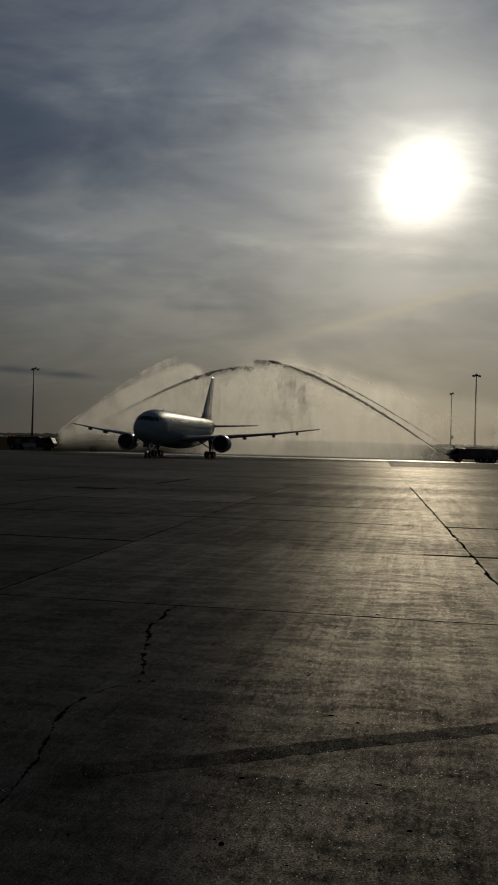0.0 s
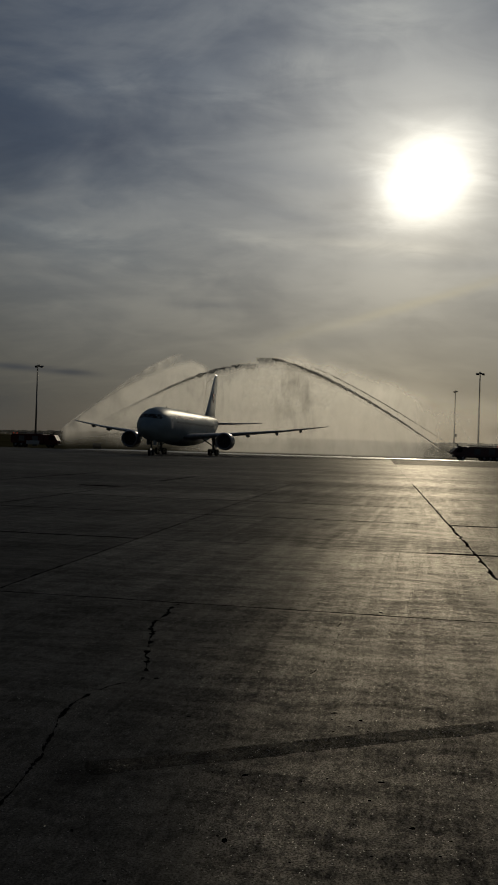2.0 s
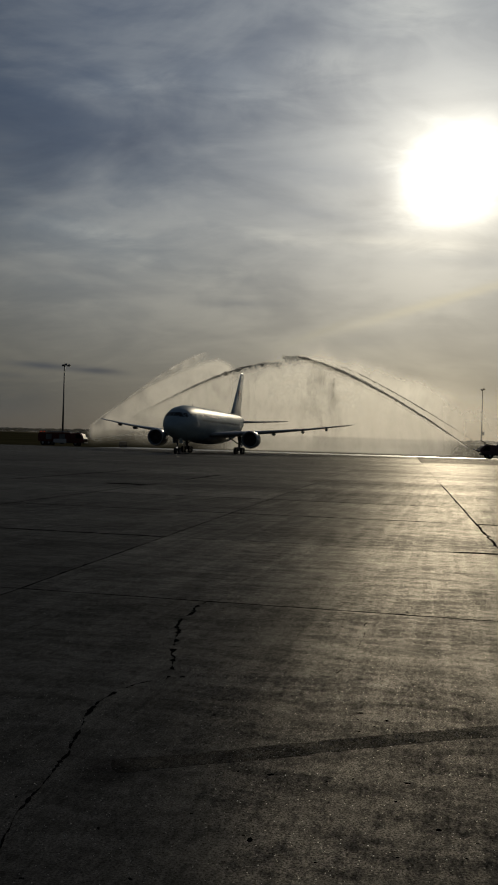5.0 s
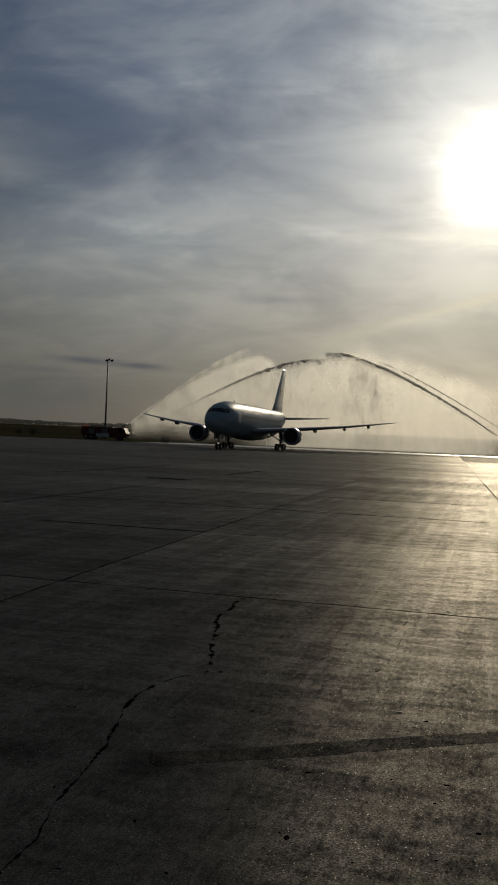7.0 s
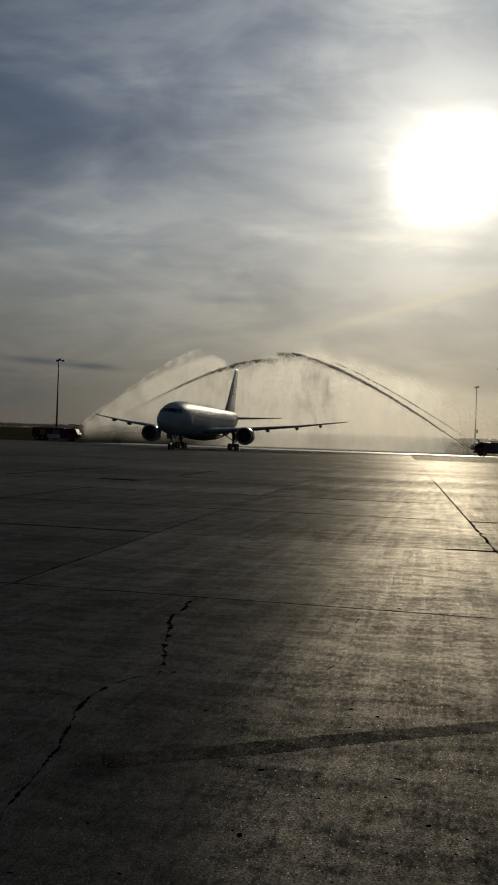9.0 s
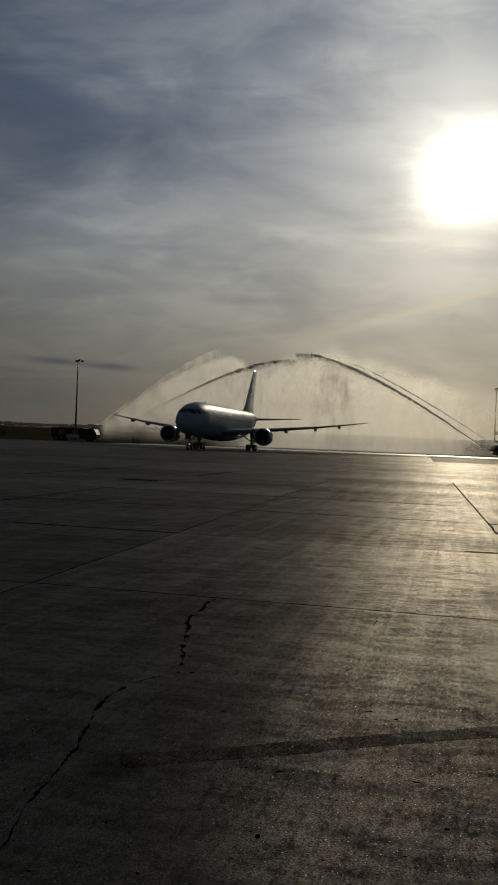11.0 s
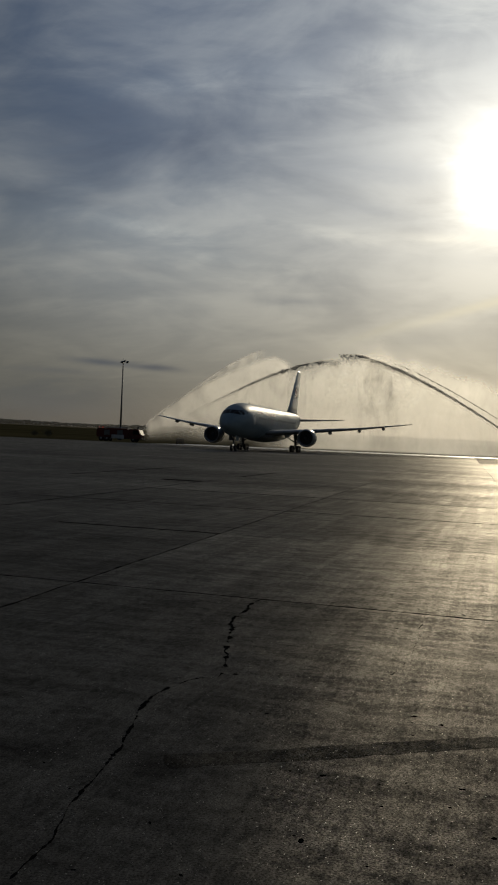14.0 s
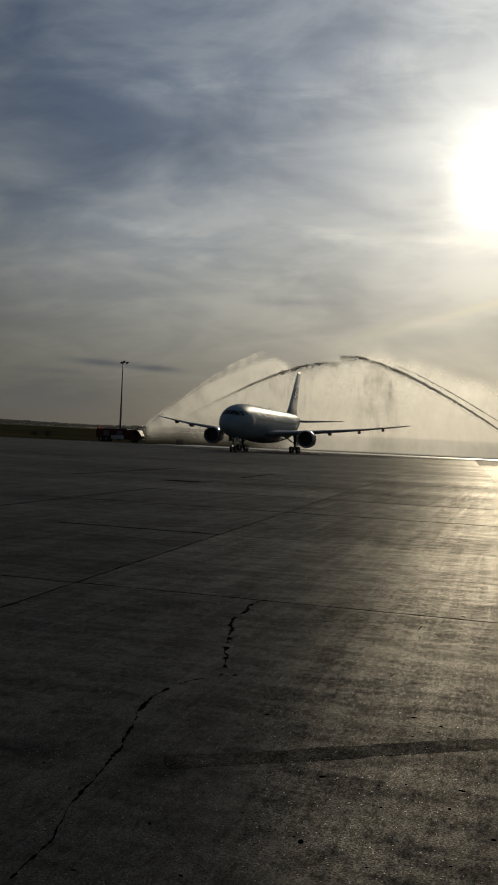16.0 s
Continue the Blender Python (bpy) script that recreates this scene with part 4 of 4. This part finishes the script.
def spray_band(name, jet, deep0, deep1, mat, label, seed, y_off=0.0):
    """A narrow band of fine spray that hugs a jet from its nozzle to its apex."""
    a, b, p = JETS[jet]
    bm = bmesh.new()
    uvl = bm.loops.layers.uv.new("UVMap")
    nx, nz, par, rows = 60, 5, {}, []
    for j in range(nz + 1):
        row = []
        for i in range(nx + 1):
            u, v = i / nx, j / nz
            c = stream(u, a, b, p)
            deep = deep0 + (deep1 - deep0) * u
            q = bm.verts.new((c.x, c.y + y_off + 0.5 * noise.noise((c.x * 0.4, v * 3, seed)), c.z + 0.25 * deep - deep * (1 - v)))
            par[q] = (u, v)
            row.append(q)
        rows.append(row)
    for j in range(nz):
        for i in range(nx):
            f = bm.faces.new((rows[j][i], rows[j][i + 1], rows[j + 1][i + 1], rows[j + 1][i]))
            for lp in f.loops:
                lp[uvl].uv = par[lp.vert]
    return tagged(link(name, bm, mat, smooth=True), label, "water spray", "drifting spray", "stuff")


band = spray("band_spray", 0.85, (0.25, 0.25, 0.25), (0.2, 0.6), 0.25, 0.04, hole=0.45, soft_foot=0.85)
spray_band("spray_jet", "left_high", 0.4, 5.0, spray("fan_edge_spray", 0.62, (0.03, 0.03, 0.03), (0.0, 0.5), 0.14, 0.16, hole=0.75, soft_foot=0.85, ragged=0.1), "bright fine jet of spray from the roof monitor", 3)
spray_band("spray_jet", "right_low", 0.5, 4.0, band, "bright mist trailing along the arching jet", 8, 1.0)

# fan of fine spray between the two left jets, and curtains below the arches
a, b, p = JETS["left_high"]
spray_sheet("spray_fan", a[0], b[0] + 6, 217, lambda u: stream(min(1, u * 1.15), a, b, p).z + 0.3 - max(0, u - 0.87) * 14, spray("fan_spray", 0.62, (0.05, 0.05, 0.05), (0.12, 0.6), 0.10, 0.06, hole=0.5, soft_foot=0.6, ragged=0.08),
            "pale fan of fine spray from the roof monitor", 1.0, 2)
a, b, p = JETS["left_low"]
spray_sheet("spray_curtain", a[0] + 7, b[0], 216, lambda u: stream(0.167 + 0.833 * u, a, b, p).z, spray("curtain_spray", 0.34, (0.06, 0.06, 0.015), (0.2, 0.75), 0.06, 0.25, hole=0.2, soft_foot=0.30),
            "thin curtain of drizzle falling below the arching jet", 1.5, 4)
spray_sheet("spray_cloud", -22, 48, 220, lambda u: 10 + 16 * math.sin(math.pi * min(1, 0.12 + 0.8 * u)) , spray("cloud_spray", 0.58, (0.035, 0.035, 0.016), (0.22, 0.72), 0.30, 0.22, hole=0.55),
            "bright billowing cloud of spray behind the airliner", 1.5, 6)
spray_sheet("spray_cloud", 2, 92, 232, lambda u: 27 - 9 * u, spray("haze_spray", 0.42, (0.028, 0.028, 0.012), (0.25, 0.75), 0.55, 0.30, hole=0.25),
            "drifting veil of spray settling over the wet taxiway", 2.0, 9)
spray_sheet("spray_puff", -8, 24, 215, lambda u: 28.5 - 13 * abs(u - 0.42), spray("crest_spray", 0.75, (0.07, 0.07, 0.05), (0.36, 0.66), 0.40, 0.30, soft_foot=0.7),
            "torn crest of spray where the jets meet", 1.0, 12)
spray_sheet("spray_puff", 2, 13, 216, lambda u: 30 - 5 * abs(u - 0.5), spray("plume_spray", 0.55, (0.10, 0.10, 0.06), (0.34, 0.62), 0.45, 0.40, soft_foot=0.75, ragged=0.6),
            "wind-blown plume of spray above the meeting jets", 1.0, 14, lean=3.0)
# dense water against the light: its shade is put into the dark tint
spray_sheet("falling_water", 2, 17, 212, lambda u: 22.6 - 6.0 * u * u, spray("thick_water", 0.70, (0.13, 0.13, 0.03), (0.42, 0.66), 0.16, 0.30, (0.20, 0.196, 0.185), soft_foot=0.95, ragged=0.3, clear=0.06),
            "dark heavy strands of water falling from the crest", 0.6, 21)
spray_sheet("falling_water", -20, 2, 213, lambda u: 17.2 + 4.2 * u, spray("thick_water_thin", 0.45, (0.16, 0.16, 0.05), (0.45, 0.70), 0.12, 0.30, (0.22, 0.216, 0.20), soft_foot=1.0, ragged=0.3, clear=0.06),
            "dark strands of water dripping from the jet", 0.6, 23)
# flat translucent sheet added in place of air haze, to brighten the far trees
spray_sheet("haze_sheet", -420, 420, 690, lambda u: 46, spray("far_haze", 0.10, (0.004, 0.004, 0.01), (0.1, 0.7), 0.85, 0.10, hole=0.7), "thin pale sheet standing in for air haze before the distant woods", 3.0, 15)


# ------------------------------------------------------------ cracks, patches, grit
def ribbon(name, pts, width, mat, label, category, seed=1, z=0.0015, wobble=0.02, gaps=0.0, steps=40, vary=1.1, broken=9.0, fade=1.0):
    """A jagged thin filled seam along a short line of points."""
    rng = random.Random(seed)
    line = []
    for (x0, y0), (x1, y1) in zip(pts, pts[1:]):
        k = max(2, int(steps * math.hypot(x1 - x0, y1 - y0) / sum(math.hypot(c - a, d - b) for (a, b), (c, d) in zip(pts, pts[1:]))))
        for i in range(k):
            line.append(Vector((x0 + (x1 - x0) * i / k, y0 + (y1 - y0) * i / k, 0)))
    line.append(Vector((*pts[-1], 0)))
    bm = bmesh.new()
    prev = None
    for i, c in enumerate(line):
        d = (line[min(i + 1, len(line) - 1)] - line[max(i - 1, 0)]).normalized()
        side = Vector((-d.y, d.x, 0))
        off = side * wobble * (2.2 * noise.noise((c.x * 2.2, c.y * 2.2, seed)) + 0.9 * noise.noise((c.x * 9, c.y * 9, seed)))
        w = width * max(0.08, 1 - vary * 0.35 + vary * (1.5 * noise.noise((c.x * 6, c.y * 6, seed + 9)) + 0.8 * rng.random() ** 2)) * (0.3 if i in (0, len(line) - 1) else 1)
        w *= 1 + (fade - 1) * i / len(line)
        if rng.random() < gaps:
            w *= 0.15
        if noise.noise((c.x * 4.5, c.y * 4.5, seed + 3)) > broken:
            prev = None
            continue
        q = [bm.verts.new(c + off + side * (w / 2) + Vector((0, 0, z))), bm.verts.new(c + off - side * (w / 2) + Vector((0, 0, z)))]
        if prev:
            bm.faces.new((prev[0], prev[1], q[1], q[0]))
        prev = q
    r = bmesh.ops.extrude_face_region(bm, geom=list(bm.faces))
    bmesh.ops.translate(bm, vec=(0, 0, -0.003), verts=[v for v in r["geom"] if isinstance(v, bmesh.types.BMVert)])
    return tagged(link(name, bm, mat), label, category, kind="structure")


ribbon("crack", [(-0.73, 9.42), (-0.81, 8.96), (-0.85, 8.15), (-0.81, 7.56), (-0.78, 6.95), (-0.73, 6.25)], 0.034, M_TAR, "dark jagged crack in the concrete slab", "crack", 3, wobble=0.028, gaps=0.35, steps=70, broken=0.32)
ribbon("crack", [(-0.82, 6.24), (-0.92, 6.14), (-1.01, 5.95), (-1.09, 5.69), (-1.10, 5.38), (-1.06, 4.74), (-1.08, 4.4), (-1.1, 3.98), (-1.1, 3.56), (-1.12, 3.26)], 0.019, M_TAR, "long winding crack across the concrete slab", "crack", 4, wobble=0.012, gaps=0.25, steps=150, broken=0.42, fade=0.45)
ribbon("crack", [(0.96, 9.08), (0.69, 7.27), (0.54, 6.81), (0.41, 6.49)], 0.007, M_TAR, "fine hairline crack in the concrete slab", "crack", 5, wobble=0.02, gaps=0.6, steps=80, broken=0.02, fade=0.8)
ribbon("asphalt_strip", [(-0.80, 4.575), (-0.72, 4.60), (-0.18, 4.81), (0.42, 5.06), (1.9, 5.64)], 0.185, M_PATCH, "rough dark asphalt repair strip across the concrete", "repair strip", 6, z=0.0006, wobble=0.004, steps=200, vary=0.14)
# heavy tar in the open joints
def along(i0, j0, i1, j1, n=2):
    return [xy(grid(i0 + (i1 - i0) * k / n, j0 + (j1 - j0) * k / n)) for k in range(n + 1)]


ribbon("joint_tar", along(1, -2.4, 1, 5.3), 0.045, M_TAR, "wide spalled tar-filled joint between slabs", "joint", 21, wobble=0.02, steps=260)
ribbon("joint_tar", along(0.86, 0, 2.5, 0), 0.17, M_TAR, "wide dark tar seam between slabs", "joint", 22, wobble=0.012, steps=70, vary=0.3)
ribbon("joint_tar", along(1, 1, 1.75, 1), 0.17, M_TAR, "wide dark tar seam between slabs", "joint", 23, wobble=0.015, steps=40, vary=0.3)
ribbon("joint_tar", along(-0.55, 0, 0.0, 0), 0.10, M_TAR, "dark tar seam between slabs", "joint", 24, wobble=0.02, steps=30, vary=0.4)
ribbon("joint_tar", along(0.0, -2.4, 0.0, 4.6), 0.020, M_TAR, "tar-filled joint between slabs", "joint", 25, wobble=0.012, steps=200)
ribbon("joint_tar", along(-1.5, -1, 2.2, -1), 0.022, M_TAR, "narrow tar-filled joint between slabs", "joint", 26, wobble=0.008, steps=120)
ribbon("joint_tar", [(1.85, 42.2), (2.1, 44.0), (2.45, 46.4)], 0.7, M_PATCH, "dark tar patch at a slab corner", "joint", 27, wobble=0.1, steps=8)
ribbon("joint_tar", along(-2, 3.0, -2, 5.6), 0.16, M_TAR, "wide dark tar joint in the distant slabs", "joint", 28, wobble=0.02, steps=40, vary=0.5)
ribbon("joint_tar", along(-1, 4.0, -1, 5.3), 0.16, M_TAR, "wide dark tar joint in the distant slabs", "joint", 29, wobble=0.02, steps=30, vary=0.5)
ribbon("joint_tar", along(-1, -2.0, -1, 3.4), 0.06, M_TAR, "narrow tar joint between slabs", "joint", 30, wobble=0.01, steps=90)
ribbon("joint_tar", along(-1.3, 3, -1.0, 3), 0.7, M_TAR, "dark tar seam in the distant slabs", "joint", 31, wobble=0.03, steps=20, vary=0.5)
ribbon("joint_tar", along(-1.2, 1, 0.9, 1), 0.065, M_TAR, "narrow tar joint between slabs", "joint", 32, wobble=0.01, steps=70)
ribbon("joint_tar", along(-1.2, 2, 0.9, 2), 0.08, M_TAR, "narrow tar joint between slabs", "joint", 33, wobble=0.01, steps=70)
ribbon("joint_tar", along(-1.62, 1.0, -1.5, 1.15), 0.5, M_TAR, "dark oil stain on the concrete", "joint", 34, wobble=0.1, steps=10)


def scatter(name, stones, mat, label, rng):
    """Many small flattened stones in one mesh; stones: rows of (x, y, size, flatness)."""
    vs, fs = [], []
    for x, y, r, flat in stones:
        a0, b = rng.uniform(0, 6.3), len(vs)
        long_axis = rng.uniform(1.0, 1.9)
        for k in range(6):
            a, q = k * math.pi / 3, r * rng.uniform(0.75, 1.2)
            dx, dy = q * long_axis * math.cos(a), q * math.sin(a)
            vs.append((x + dx * math.cos(a0) - dy * math.sin(a0), y + dx * math.sin(a0) + dy * math.cos(a0), 0.0005))
        vs.append((x + rng.uniform(-.3, .3) * r, y + rng.uniform(-.3, .3) * r, 0.0008 + r * flat))
        fs += [(b + k, b + (k + 1) % 6, b + 6) for k in range(6)]
    me = bpy.data.meshes.new(name)
    me.from_pydata(vs, [], fs)
    me.materials.append(mat)
    tagged(new(name, me), label, "grit", kind="stuff")


def pits():
    """Small stones, chippings and dark pits scattered over the slabs near by."""
    rng = random.Random(8)

    def near(n, lo, hi, flat, power):
        rows = []
        for _ in range(n):
            d = 2.8 + 6.5 * rng.random() ** power
            rows.append((rng.uniform(-0.34, 0.32) * d, d, rng.uniform(lo, hi), flat))
        return rows
    strip = []
    for _ in range(1200):
        x = -0.78 + 2.4 * rng.random() ** 0.8
        strip.append((x, 4.52 + 0.393 * (x + 0.95) + rng.uniform(-0.1, 0.1), rng.uniform(0.0015, 0.005), 0.8))
    scatter("strip_grit", strip, M_CHIP, "coarse loose chippings on the asphalt strip", rng)
    scatter("pebbles", near(2600, 0.0011, 0.0034, 0.9, 1.7), M_STONE, "loose pale grit on the concrete", rng)
    scatter("pits", near(90, 0.003, 0.008, 0.05, 1.6), M_TAR, "small dark pits in the concrete", rng)
    spalls = [(0.01, 4.55, 0.015), (0.69, 4.51, 0.012), (-0.07, 3.79, 0.013), (0.75, 3.97, 0.012), (0.56, 5.67, 0.014), (0.71, 5.53, 0.016), (0.60, 4.27, 0.011), (-0.34, 4.03, 0.008),
              (-0.72, 3.84, 0.008), (-0.63, 6.38, 0.020), (1.36, 9.26, 0.022), (-0.34, 5.51, 0.012), (-0.44, 5.48, 0.010), (0.64, 8.37, 0.014)]
    scatter("spalls", [(x, y, r, 0.03) for x, y, r in spalls], M_TAR, "dark spalled hollows in the concrete", rng)


pits()


# ------------------------------------------------------------ concrete slabs
def slab_mesh(run=1, gap=0.015, deep=0.03, bev=0.0008):
    me = bpy.data.meshes.new("slab")
    ul, ub = LAT.normalized(), LONG.normalized()

    def corners(k, z):
        p = [ul * k + ub * k, LAT - ul * k + ub * k, LAT - ul * k + LONG * run - ub * k, ul * k + LONG * run - ub * k]
        return [v + Vector((0, 0, z)) for v in p]
    vs = corners(gap / 2, -deep) + corners(gap / 2, -bev) + corners(gap / 2 + bev, 0)
    fs = [(8, 9, 10, 11)]
    for r in (0, 4):
        fs += [(r + k, r + (k + 1) % 4, r + 4 + (k + 1) % 4, r + 4 + k) for k in range(4)]
    me.from_pydata(vs, [], fs)
    me.materials.append(M_SLAB)
    return me


SLAB, LONG_SLAB = slab_mesh(), slab_mesh(2)
rng = random.Random(11)
rest_v, rest_f = [], []
for j in range(-8, J_END):
    for i in range(I0, I1):
        asphalt_zone = i >= 1 and j >= 17
        if asphalt_zone or j == -2:
            continue
        at = grid(i, j)
        dz = rng.uniform(-0.002, 0.0)
        if -6 <= i < 8 and -3 <= j < 18:
            s = new("slab", LONG_SLAB if j == -3 else SLAB)
            s.location = (at.x, at.y, dz)
            s.parent = apron
        else:
            b = len(rest_v)
            rest_v += [v.co + at + Vector((0, 0, dz)) for v in (LONG_SLAB if j == -3 else SLAB).vertices]
            rest_f += [tuple(b + q for q in p.vertices) for p in SLAB.polygons]
me = bpy.data.meshes.new("far_slabs")
me.from_pydata(rest_v, [], rest_f)
me.materials.append(M_SLAB)
far = new("far_slabs", me)
far.parent = apron
tagged(far, kind="stuff")
for (x0, y0), (x1, y1), wide in (((37.4, 189.0), (33.0, 163.1), 0.5), ((36.9, 173.5), (32.9, 142.5), 0.5)):
    ribbon("taxi_line", [(x0, y0), (x1, y1)], wide, M_LINE, "worn white guide line on the asphalt", "marking", 41, z=0.008, wobble=0.01, steps=20, vary=0.3)
plate("road_asphalt", [xy(grid(1, 17) + LAT * 0.01), xy(grid(I1, 17)), xy(grid(I1, J_END + 2)), xy(grid(1, J_END + 2) + LAT * 0.01)], -0.009, 0.0, M_ASPHALT, "dark worn asphalt area beside the concrete slabs", "asphalt")
